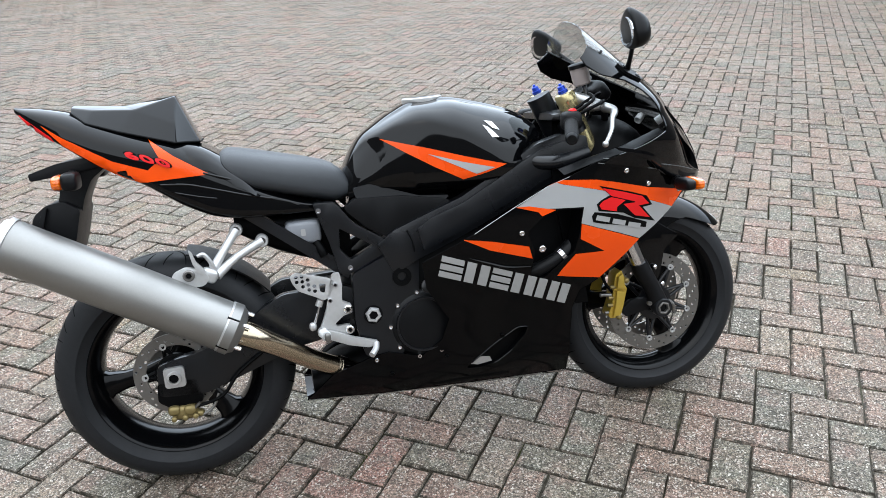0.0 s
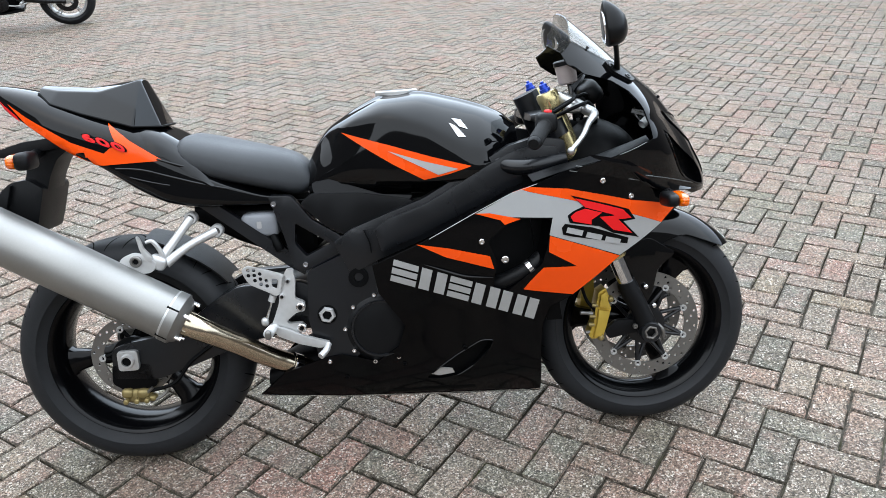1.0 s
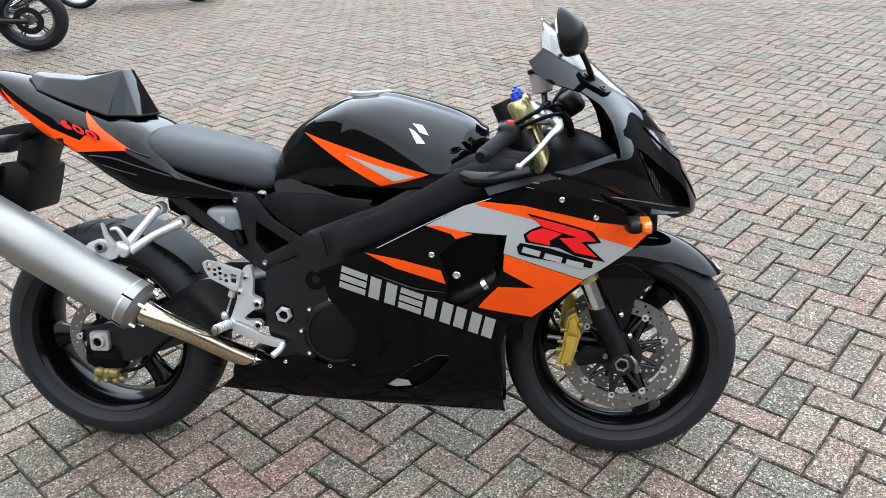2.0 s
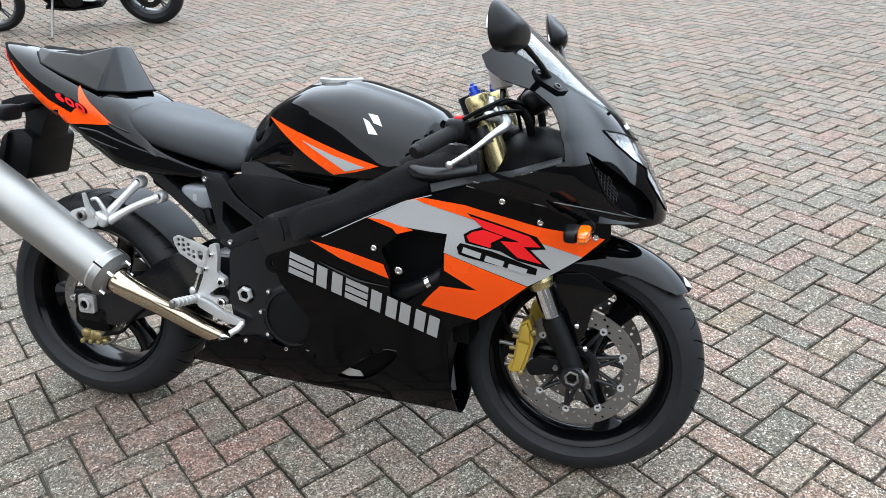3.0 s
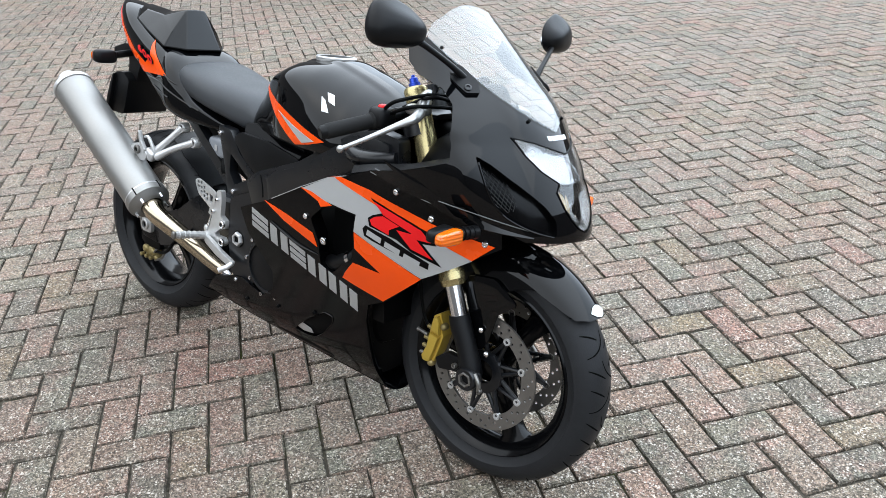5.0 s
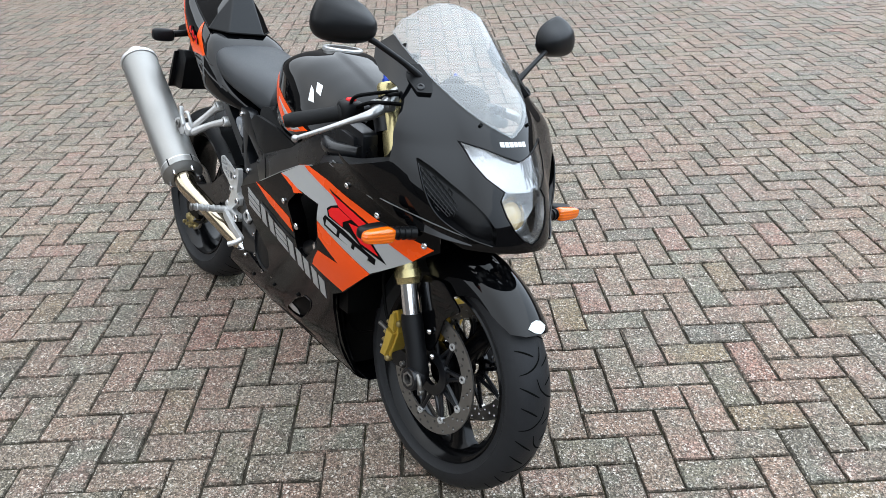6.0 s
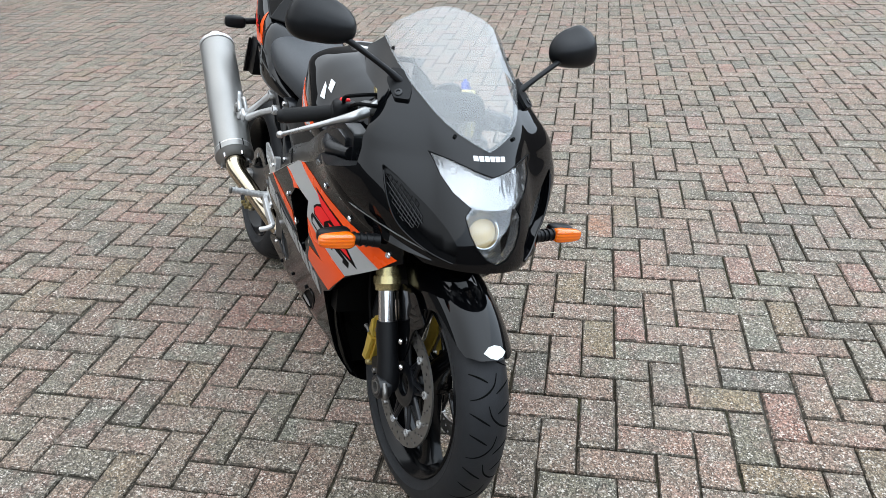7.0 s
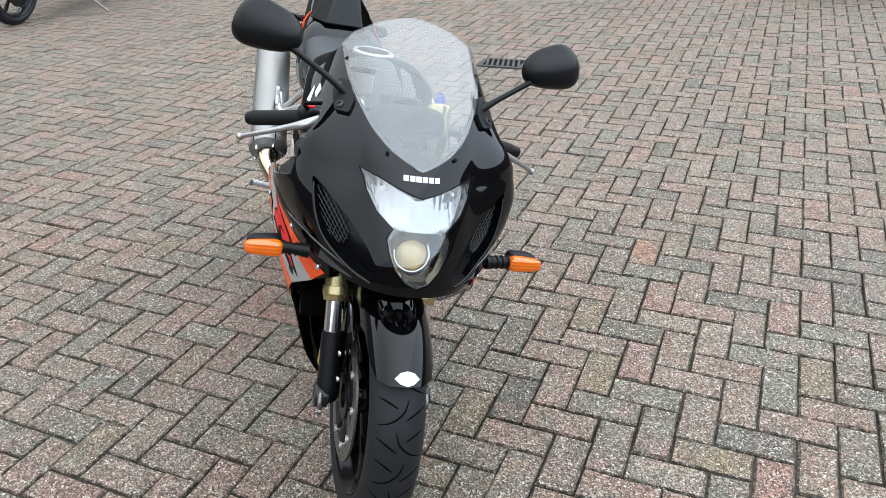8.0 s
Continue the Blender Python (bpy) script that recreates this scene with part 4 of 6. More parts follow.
def build_tank():
    # stations: x, crown height, crease half-width and height, widest half-width and height, lower edge
    rows = [(.505, .80, .05, .79, .085, .74, .70), (.53, .845, .06, .83, .10, .755, .70), (.562, .883, .068, .862, .112, .77, .70), (.60, .907, .105, .880, .125, .78, .70), (.65, .934, .132, .902, .145, .785, .70),
            (.711, .958, .160, .906, .167, .785, .70), (.791, .963, .178, .876, .183, .78, .70), (.886, .944, .191, .812, .193, .772, .715), (.94, .928, .188, .786, .189, .765, .735), (.98, .914, .172, .79, .172, .775, .76),
            (1.02, .898, .14, .80, .14, .785, .785), (1.045, .878, .11, .81, .11, .80, .80)]
    cols = list(zip(*rows))

    def station(x):
        return [curve(x, cols[0], cols[k]) for k in range(1, 7)]

    def crown(x, y):
        zt, yc, zc, hw, zw, zb = station(x)
        t = min(1.0, abs(y) / yc)
        spine = .005 * (1 - ease(abs(y), .040, .062)) * ease(x, .56, .66) * (1 - ease(x, .96, 1.03))
        return zc + (zt - zc) * max(0.0, 1 - t ** 2.5) ** .625 + spine - .002 * ease(x, .56, .66)

    def flankwise(x, z):
        zt, yc, zc, hw, zw, zb = station(x)
        if z >= zw:
            return yc + (hw - yc) * math.sin(math.pi / 2 * min(1.0, max(0.0, (zc - z) / max(zc - zw, 1e-4))))
        return hw * max(0.0, 1 - (min(1.0, (zw - z) / (zw - zb))) ** 3) ** .5

    bm = bmesh.new()
    secs = []
    for x in np.linspace(.505, 1.045, 46):
        x = float(x)
        zt, yc, zc, hw, zw, zb = station(x)
        half = [(yc * q, crown(x, yc * q)) for q in (0, .1, .2, .24, .28, .32, .36, .42, .5, .58, .66, .74, .82, .88, .93, .97, 1.0)]
        half += [(flankwise(x, z), z) for z in [zc + (zw - zc) * q for q in (.12, .4, .7, 1.0)]]
        half += [(flankwise(x, z), z) for z in [zw + (zb - zw) * q for q in (.4, .75, .93, 1.0)]]
        secs.append([(x, -y, z) for y, z in half] + [(x, y, z) for y, z in reversed(half[1:-1])])
    rings(bm, secs)
    tank = part("fuel_tank", bm, GLOSS, bike, "gloss black fuel tank with an orange flash")

    def place_side(s):
        def go(x, z):
            at = lambda x, z: Vector((x, s * flankwise(x, z), z))
            e = 0.003
            p = at(x, z)
            n = (at(x + e, z) - at(x - e, z)).cross(at(x, z + e) - at(x, z - e))
            n = n.normalized() if n.length > 1e-9 else Vector((0, s, 0))
            return p, n if n.y * s > 0 else -n
        return go

    def place_top(s):
        def go(x, y):
            at = lambda x, y: Vector((x, s * y, crown(x, y)))
            e = 0.003
            n = (at(x + e, y) - at(x - e, y)).cross(at(x, y + e) - at(x, y - e)).normalized()
            return at(x, y), n if n.z > 0 else -n
        return go

    for s in (-1, 1):
        go = place_side(s)
        part("flash", skin([[(.60, .874), (.72, .840), (.82, .808), (.918, .780), (.862, .764), (.80, .752), (.73, .79), (.66, .834)]], go, 0.012, 0.001, 0.0016), ORANGE, tank, "orange flash")
        part("flash", skin([[(.715, .826), (.80, .798), (.885, .775), (.835, .763)]], go, 0.012, 0.001, 0.0028), SILVER, tank, "silver flash")
        top = place_top(s)
        badge = bmesh.new()
        for bar in ([(.876, .149), (.898, .145), (.914, .159), (.894, .161)], [(.868, .161), (.882, .162), (.908, .173), (.888, .178)]):
            skin([bar], top, 0.008, 0.001, 0.0016, badge)
        part("badge", badge, WHITE, tank, "plain white badge")
    c = (.745, 0, .9635)
    part("filler_rim", lathe([(-.01, .056), (.003, .056), (.006, .053), (.006, .045), (.001, .044)], c, (-.02, 0, 1), 32), ALLOY, tank)
    part("filler_cap", lathe([(0, .045), (.005, .043), (.007, .03), (.007, 0)], c, (-.02, 0, 1), 32), SATIN, tank)
    for s in (-1, 1):
        cover = plate([rounded([(.515, .728), (.64, .722), (.762, .700), (.778, .68), (.70, .662), (.594, .615), (.537, .649), (.483, .705)], .012)], s * .105, s * .135, 0.008)
        part("side_cover", cover, PLASTIC, bike, "matt black side cover")
        part("tank_skirt", plate([rounded([(.515, .752), (.56, .76), (.69, .715), (.77, .708), (.76, .698), (.52, .726)], .008)], s * .088, s * .116, 0.003, lambda x, z, s=s: s * 0.30 * (.752 - z)), SATIN, tank)


def build_seat_and_tail():
    seat = part("seat", loft([(.168, .852, .82, .10, .835), (.20, .884, .80, .128, .83), (.25, .879, .775, .136, .815), (.33, .86, .755, .132, .79), (.41, .840, .733, .115, .77), (.47, .82, .716, .098, .755), (.505, .79, .725, .085, .75), (.518, .765, .74, .07, .752)], 32, 5, 3.0), SEAT, bike, "black vinyl rider seat")
    tp = [(-.282, 1.036, 1.024, .018, 1.03), (-.24, 1.032, .985, .055, .997), (-.17, 1.018, .93, .088, .952), (-.09, .988, .872, .109, .908), (0, .956, .822, .125, .876), (.10, .926, .752, .137, .845), (.165, .892, .722, .148, .81),
          (.24, .82, .708, .143, .78), (.33, .765, .705, .128, .745), (.42, .732, .702, .105, .72)]
    xs = [p[0] for p in tp]
    dense = [(x, *(curve(x, xs, [p[k] for p in tp]) for k in range(1, 5))) for x in [float(q) for q in np.linspace(-.282, .42, 44)]]
    tail = part("tail_fairing", loft(dense, 56, 1, 2.5, 9), GLOSS, bike, "black tail fairing with orange side panels")
    # the single-seat cowl: flat facets, a low deck behind and a hump ahead
    cowl = bmesh.new()
    seam = [(-.150, .040, 1.012), (-.114, .072, .984), (-.039, .086, .957), (.091, .108, .918), (.147, .062, .914)]
    high = [(-.150, .028, 1.024), (-.100, .046, 1.014), (.000, .050, 1.006), (.098, .084, .962), (.100, .032, 1.031)]
    middle = [(-.152, 0, 1.030), (-.03, 0, 1.018), (.100, 0, 1.033), (.147, 0, .914)]
    point = {}
    for tag, row in (("seam", seam), ("high", high), ("mid", middle)):
        for k, (x, y, z) in enumerate(row):
            for w in (-1, 1):
                point[tag, k, w] = point["mid", k, -1] if tag == "mid" and w > 0 else cowl.verts.new((x, w * y, z))
    facets = [[("seam", 0), ("seam", 1), ("high", 1), ("high", 0)], [("seam", 1), ("seam", 2), ("high", 2), ("high", 1)], [("seam", 2), ("seam", 3), ("high", 3), ("high", 2)],
              [("high", 2), ("high", 3), ("high", 4)], [("high", 0), ("high", 1), ("mid", 1), ("mid", 0)], [("high", 1), ("high", 2), ("mid", 1)], [("high", 2), ("high", 4), ("mid", 2), ("mid", 1)],
              [("seam", 3), ("seam", 4), ("high", 4), ("high", 3)], [("seam", 4), ("mid", 3), ("mid", 2), ("high", 4)], [("seam", 0), ("high", 0), ("mid", 0)]]
    for w in (-1, 1):
        for ring in facets:
            cowl.faces.new([point[tag, k, w] for tag, k in ring])
    bmesh.ops.recalc_face_normals(cowl, faces=cowl.faces)
    bmesh.ops.bevel(cowl, geom=[e for e in cowl.edges if not e.is_boundary], offset=.005, segments=3, profile=.6, affect="EDGES", clamp_overlap=True)
    hump = part("seat_cowl", cowl, GLOSS, bike, "gloss black single-seat cowl")
    # flat panel between the cowl and the seat, blending into the tail's sides
    shelf = bmesh.new()
    rows = []
    for x in [float(q) for q in np.linspace(.045, .285, 17)]:
        zt, zb, hw, zw = (curve(x, xs, [p[k] for p in tp]) for k in range(1, 5))
        flat = curve(x, (.045, .10, .13, .165, .20, .24, .285), (.940, .922, .909, .890, .866, .836, .80))
        b = ease(x, .045, .17) * (1 - ease(x, .24, .285))
        row = []
        for y in (-.145, -.138, -.13, -.118, -.1, -.08, -.05, 0, .05, .08, .1, .118, .13, .138, .145):
            low = zw + (zt - zw) * max(0.0, 1 - min(1.0, abs(y) / hw) ** 2.5) ** .4
            z = low + (flat - low) * b * (1 - .75 * ease(abs(y), .075, .142))
            row.append((x, y * (.90 + .10 * ease(x, .05, .16)), z - .003 + (.005 if abs(y) < .14 else -.004) * b))
        rows.append(row)
    rings(shelf, rows, cap=False, closed=False)
    part("seat_shelf", shelf, GLOSS, tail)
    for s in (-1, 1):
        # a black tube paints the dark gap along the cowl's seam
        part("cowl_gap_shade", tube([(x, s * (y + .001), z - .001) for x, y, z in seam] + [(.149, 0, .913)], .0028, 6, 0), DARK, hump)

    def on_tail(s):
        xs = [p[0] for p in tp]

        def at(x, z):
            zt, zb, hw, zw = (curve(x, xs, [p[k] for p in tp]) for k in range(1, 5))
            h = zt - zw if z > zw else zw - zb
            e = 2.5 if z > zw else 9
            c = max(0.0, 1 - min(1, abs(z - zw) / max(h, 1e-4)) ** e)
            return Vector((x, s * hw * c ** (1 / e), z))

        def go(x, z):
            e = 0.003
            n = (at(x + e, z) - at(x - e, z)).cross(at(x, z + e) - at(x, z - e))
            n = n.normalized() if n.length > 1e-9 else Vector((0, s, 0))
            return at(x, z), n if n.y * s > 0 else -n
        return go

    for s in (-1, 1):
        go = on_tail(s)
        part("side_flash", skin([[(-.215, .988), (-.17, .955), (-.06, .888), (.02, .858), (.052, .882), (.028, .930), (.085, .885), (.165, .834), (.10, .832), (.015, .829), (-.02, .834), (-.09, .879), (-.17, .937)]], go, 0.015, 0.001, 0.0022), ORANGE, tail, "orange flash")
        for line, r in (([(.043, .819), (.108, .813), (.176, .794), (.244, .772), (.311, .753)], .0028), ([(.150, .838), (.22, .812), (.30, .780), (.36, .755), (.414, .735)], .0032), ([(.076, .796), (.128, .782), (.174, .772)], .002)):
            part("crease", tube([(lambda p, n: p + n * .0005)(*go(x, z)) for x, z in line], r, 6), GLOSS, tail)
        part("tail_light", skin([[(-.268, 1.018), (-.225, .983), (-.195, .958), (-.19, .948), (-.24, .985)]], go, 0.01, 0.002, 0.003), RED, tail, "red tail light strip")
        # the figures 600, slanted along the flash, with a dark border for outline and edge shade
        for border, lift, thick, paint, note in ((0.075, .0040, .002, DARK, "dark border of the figures"), (0.012, .0068, .003, RED, "red figures 600")):
            txt = bpy.data.curves.new("figures", "FONT")
            txt.body, txt.size, txt.space_character, txt.offset = "600", 1.0, 1.08, border
            holder = bpy.data.objects.new("figures", txt)
            me = bpy.data.meshes.new_from_object(holder)
            bpy.data.objects.remove(holder)
            fig = bmesh.new()
            fig.from_mesh(me)
            bmesh.ops.triangulate(fig, faces=fig.faces[:])
            bmesh.ops.subdivide_edges(fig, edges=fig.edges[:], cuts=2, use_grid_fill=True)
            for v in fig.verts:
                u, h = v.co.x / 1.56, v.co.y / 0.7
                if s > 0:
                    u = 1 - u
                x = -.024 + .103 * u - .011 * h
                z = .896 - .036 * u + .017 * h
                p, n = go(x, z)
                v.co = p + n * lift
            bmesh.ops.solidify(fig, geom=fig.faces[:], thickness=thick)
            part("figures" if paint is RED else "figure_border", fig, paint, tail, note)
            bpy.data.meshes.remove(me)
        part("subframe_rail", plate([[(.215, .722), (.26, .722), (.49, .545), (.478, .515), (.44, .54)]], s * .085, s * .115, 0.004), FRAME, bike)
    # tail underside, plate hanger and rear indicators
    column = [(-.21, .868), (-.15, .890), (-.09, .905), (-.09, .872), (-.128, .845), (-.152, .80), (-.168, .75), (-.24, .75), (-.215, .795), (-.205, .82)]
    mud = part("plate_hanger", plate([rounded(column, .012)], -.052, .052, 0.008), PLASTIC, bike, "black plastic plate hanger")
    part("plate_box", plate([rounded([(-.238, .795), (-.196, .800), (-.160, .775), (-.182, .70), (-.198, .655), (-.300, .655), (-.288, .72), (-.268, .772)], .010)], -.082, .082, 0.007), PLASTIC, mud)
    part("plate_lip", plate([rounded([(-.242, .785), (-.232, .790), (-.262, .70), (-.284, .65), (-.296, .65), (-.275, .715)], .003)], -.095, .095, 0.002), PLASTIC, mud)
    part("tray", plate([rounded([(-.266, .874), (-.20, .893), (-.09, .905), (-.09, .878), (-.20, .862), (-.264, .856)], .006)], -.072, .072, 0.003), PLASTIC, mud)
    for s in (-1, 1):
        stalk = part("rear_indicator", tube([(-.165, s * .05, .868), (-.160, s * .11, .861), (-.158, s * .14, .858)], 0.012, 10), PLASTIC, bike)
        part("housing", blob((-.148, s * .171, .855), (.019, .0375, .0215), power=4), PLASTIC, stalk)
        part("lens", blob((-.176, s * .168, .854), (.018, .033, .020), power=3.2, shape=lambda a, b, c: (a * (1 - .12 * (b * s + 1)), b, c * (1 - .1 * (b * s + 1)))), AMBER, stalk, "amber lens")
    return seat


def build_frame_and_engine():
    for s in (-1, 1):
        lean = lambda x, z: s * (0.10 * max(0, x - .62) - 0.10 * max(0, x - .95))
        outline = [(.560, .600), (.608, .633), (.700, .668), (.793, .702), (.887, .754), (.95, .790), (1.01, .822), (1.08, .84), (1.15, .83), (1.16, .77), (1.06, .722), (.925, .660), (.78, .594), (.66, .545), (.60, .515)]
        bar = part("frame_spar", plate([rounded(outline, .008)], s * .105, s * .146, 0.006, lean), FRAME, bike, "black alloy frame spar")
        # its face stands proud, with a broad chamfer all round
        face = [(.668, .632), (.706, .657), (.798, .690), (.893, .742), (.957, .778), (1.012, .806), (1.075, .822), (1.13, .815), (1.138, .782), (1.052, .737), (.920, .676), (.776, .610), (.682, .572)]
        part("spar_face", plate([rounded(face, .006)], s * .142, s * .158, 0.011, lean), FRAME, bar)
        part("frame_seam", tube([(.640, s * .1595, .632), (.652, s * .161, .60), (.655, s * .161, .572)], .002, 6), DARK, bike)
        bracket = plate([rounded([(.487, .529), (.56, .56), (.66, .60), (.668, .54), (.655, .40), (.60, .29), (.55, .275), (.497, .30), (.48, .40)], .012)], s * .09, s * .142, 0.006)
        piv = part("pivot_plate", bracket, FRAME, bike, "black alloy swingarm pivot plate")
        part("pivot_nut", lathe([(0, .022), (.008, .022), (.012, .019), (.012, .013), (.004, .0125), (.004, 0)], (.529, s * .141, .412), (0, s, 0), 6), ALLOY, piv)
        # black discs paint the shade in the nut's socket and round it
        part("socket", lathe([(0, .0125), (.0015, .0125), (.0015, 0)], (.529, s * .146, .412), (0, s, 0), 6), DARK, piv)
        part("recess_shade", lathe([(0, .026), (.0012, .026), (.0012, 0)], (.529, s * .141, .412), (0, s, 0), 28), DARK, piv)
        tri_outer = rounded([(.405, .728), (.462, .725), (.508, .662), (.598, .602), (.588, .575), (.482, .528), (.455, .535), (.437, .62)], .01)
        tri_hole = rounded([(.466, .655), (.552, .597), (.488, .566), (.462, .60)], .006)
        sub = part("subframe_bracket", plate([tri_outer, tri_hole], s * .10, s * .13, 0.004), FRAME, bike, "black triangular subframe bracket")
        for x, z in ((.418, .707), (.58, .593), (.484, .546)):
            part("bracket_bolt", bolt((x, s * .13, z), .008, .006, (0, s, 0)), CHROME, sub)
        part("bore", lathe([(0, .026), (.004, .026), (.004, .012), (-.006, .010), (-.006, 0)], (.617, s * .143, .506), (0, s, 0), 20), DARK, piv)
    engine = part("engine", loft([(.50, .56, .26, .08, .40), (.56, .60, .20, .115, .40), (.70, .66, .17, .14, .40), (.85, .68, .17, .145, .42), (.98, .66, .2, .13, .42), (1.05, .60, .24, .09, .42)], 28, 3, 3.4), DARK, bike, "dark engine block behind the fairing")
    cover = part("clutch_cover", lathe([(0, .10), (.018, .098), (.03, .088), (.036, .07), (.036, .0)], (.664, -.112, .365), (0, -1, 0), 36), PLASTIC, engine)
    part("cover_rib", lathe([(.030, .078), (.040, .076), (.040, .071), (.030, .069)], (.664, -.112, .365), (0, -1, 0), 36), FRAME, cover)
    for k in range(9):
        t = 2 * math.pi * k / 9 + 0.3
        part("cover_bolt", bolt((.664 + .092 * math.cos(t), -.140, .365 + .092 * math.sin(t)), .0062, .008), CHROME, cover)
    part("oil_cap", lathe([(0, .018), (.012, .018), (.014, .014), (.014, 0)], (.680, -.165, .475), (0, -1, .2), 16), FRAME, engine)
    # dark block added where the sump sits, to black out the belly's lit inside
    part("sump_fill", loft([(.350, .24, .185, .075, .21), (.50, .30, .155, .098, .20), (.80, .31, .145, .108, .20), (1.04, .31, .140, .095, .20)], 20, 3, 3.4), DARK, engine)
    part("radiator", plate([[(1.06, .66), (1.10, .66), (1.14, .36), (1.10, .36)]], -.16, .16, 0.004), DARK, bike)
    part("coolant_bottle", loft([(.330, .676, .645, .026, .66), (.340, .682, .632, .030, .655), (.375, .683, .622, .032, .65), (.412, .681, .620, .030, .65), (.420, .674, .628, .024, .65)], 20, 3, 5), GREYPLASTIC, bike, "translucent grey coolant bottle")
    part("bottle_label", plate([rounded([(.368, .662), (.380, .662), (.380, .644), (.368, .644)], .003)], -.0335, -.0325, 0), LETTER, bpy.data.objects["coolant_bottle"])
    part("hose_stub", tube([(.405, -.02, .622), (.415, -.03, .60), (.42, -.03, .585)], .012, 12), DARK, bpy.data.objects["coolant_bottle"])
    bpy.data.objects["coolant_bottle"].location.y = -.082
    part("battery_box", loft([(.20, .712, .66, .05, .69), (.30, .70, .60, .05, .65), (.42, .70, .55, .05, .62), (.5, .69, .52, .05, .6)], 16, 2, 4), DARK, bike)


def ring_profile(r0, r1, half):
    return [(-half, r0), (-half, r1), (half, r1), (half, r0)]


def wheel(name, centre, radius, width, spokes, label):
    """Three-spoke cast wheel with a tubeless tyre; black strips on the tread stand for the grooves' shade."""
    h = width / 2
    rim_w = h * 0.82
    rr = 0.222
    w = part(name, lathe([(-rim_w, rr + .004), (-rim_w - .004, rr), (-rim_w, rr - .007), (-rim_w * .8, rr - .014), (-rim_w * .55, rr - .026), (0, rr - .03), (rim_w * .55, rr - .026), (rim_w * .8, rr - .014), (rim_w, rr - .007), (rim_w + .004, rr), (rim_w, rr + .004), (rim_w * .7, rr - .004), (0, rr - .016), (-rim_w * .7, rr - .004)], centre, seg=96, closed=True), RIM, bike, label)
    prof = []
    for t in np.linspace(-1, 1, 25):
        th = t * math.radians(98)
        y = h * math.sin(th) if abs(t) < .92 else math.copysign(h * (1 - (abs(t) - .92) * 1.4), t)
        r = radius - (radius - rr - .016) * max(0.0, 1 - max(0.0, math.cos(th) + .14) / 1.14) ** 1.15
        prof.append((y, r))
    tyre = part("tyre", lathe([(-rim_w, rr + .002)] + prof + [(rim_w, rr + .002)], centre, seg=128), RUBBER, w, "black road tyre with dark tread strips")
    # proud black strips, painted as dark as shaded grooves would look
    grooves = bmesh.new()

    def tread(y, ang, lift):
        k = min(range(len(prof)), key=lambda i: abs(prof[i][0] - y)) if abs(y) < h else 0
        k = max(1, min(len(prof) - 2, k))
        a, b = (prof[k - 1], prof[k]) if y < prof[k][0] else (prof[k], prof[k + 1])
        q = min(1.0, max(0.0, (y - a[0]) / (b[0] - a[0]))) if b[0] != a[0] else 0
        r = a[1] + (b[1] - a[1]) * q + lift
        return Vector((centre[0] + r * math.cos(ang), centre[1] + y, centre[2] + r * math.sin(ang)))

    step = 2 * math.pi / 14
    for k in range(14):
        for s in (-1, 1):
            base = k * step + (step / 2 if s > 0 else 0)
            for start, bend in (((.78, .0), ((.50, .03), (.20, .10), (-.06, .22), (-.19, .40))), ((.80, .79), ((.45, .68), (.12, .58))), ((.78, .43), ((.45, .34), (.18, .26)))):
                line = [start, *bend]
                pts = spline([(s * h * a, base + step * b) for a, b in line], 5)
                left_row, right_row = [], []
                for i, p in enumerate(pts):
                    d = pts[min(i + 1, len(pts) - 1)] - pts[max(i - 1, 0)]
                    d = np.array((d[0], d[1] * radius))
                    d /= np.linalg.norm(d)
                    wd = 0.0014 * (0.45 + math.sin(math.pi * (i + .6) / (len(pts) + .6)))
                    left_row.append(grooves.verts.new(tread(p[0] - d[1] * wd, p[1] + d[0] * wd / radius, .0007)))
                    right_row.append(grooves.verts.new(tread(p[0] + d[1] * wd, p[1] - d[0] * wd / radius, .0007)))
                for i in range(len(pts) - 1):
                    grooves.faces.new((left_row[i], left_row[i + 1], right_row[i + 1], right_row[i]))
    part("tread", grooves, GROOVE_SHADE, tyre, "black strips on the tread standing for shaded grooves")
    hub = part("hub", lathe([(-h * .75, .0), (-h * .75, .034), (-h * .4, .042), (0, .046), (h * .4, .042), (h * .75, .034), (h * .75, 0)], centre, seg=32), RIM, w)
    for ang in spokes:
        t = radians(ang)
        d, e = Vector((math.cos(t), 0, math.sin(t))), Vector((-math.sin(t), 0, math.cos(t)))
        bm = bmesh.new()
        secs = []
        for r, wd, th in ((.03, .036, .026), (.08, .026, .024), (.14, .024, .02), (.18, .032, .022), (.198, .05, .028)):
            c = Vector(centre) + d * r
            ring = []
            for k in range(12):
                q = 2 * math.pi * k / 12
                ring.append(c + e * (wd * math.copysign(abs(math.cos(q)) ** .6, math.cos(q))) + Vector((0, th * math.copysign(abs(math.sin(q)) ** .6, math.sin(q)), 0)))
            secs.append(ring)
        part("spoke", rings(bm, secs), RIM, w)
    return w


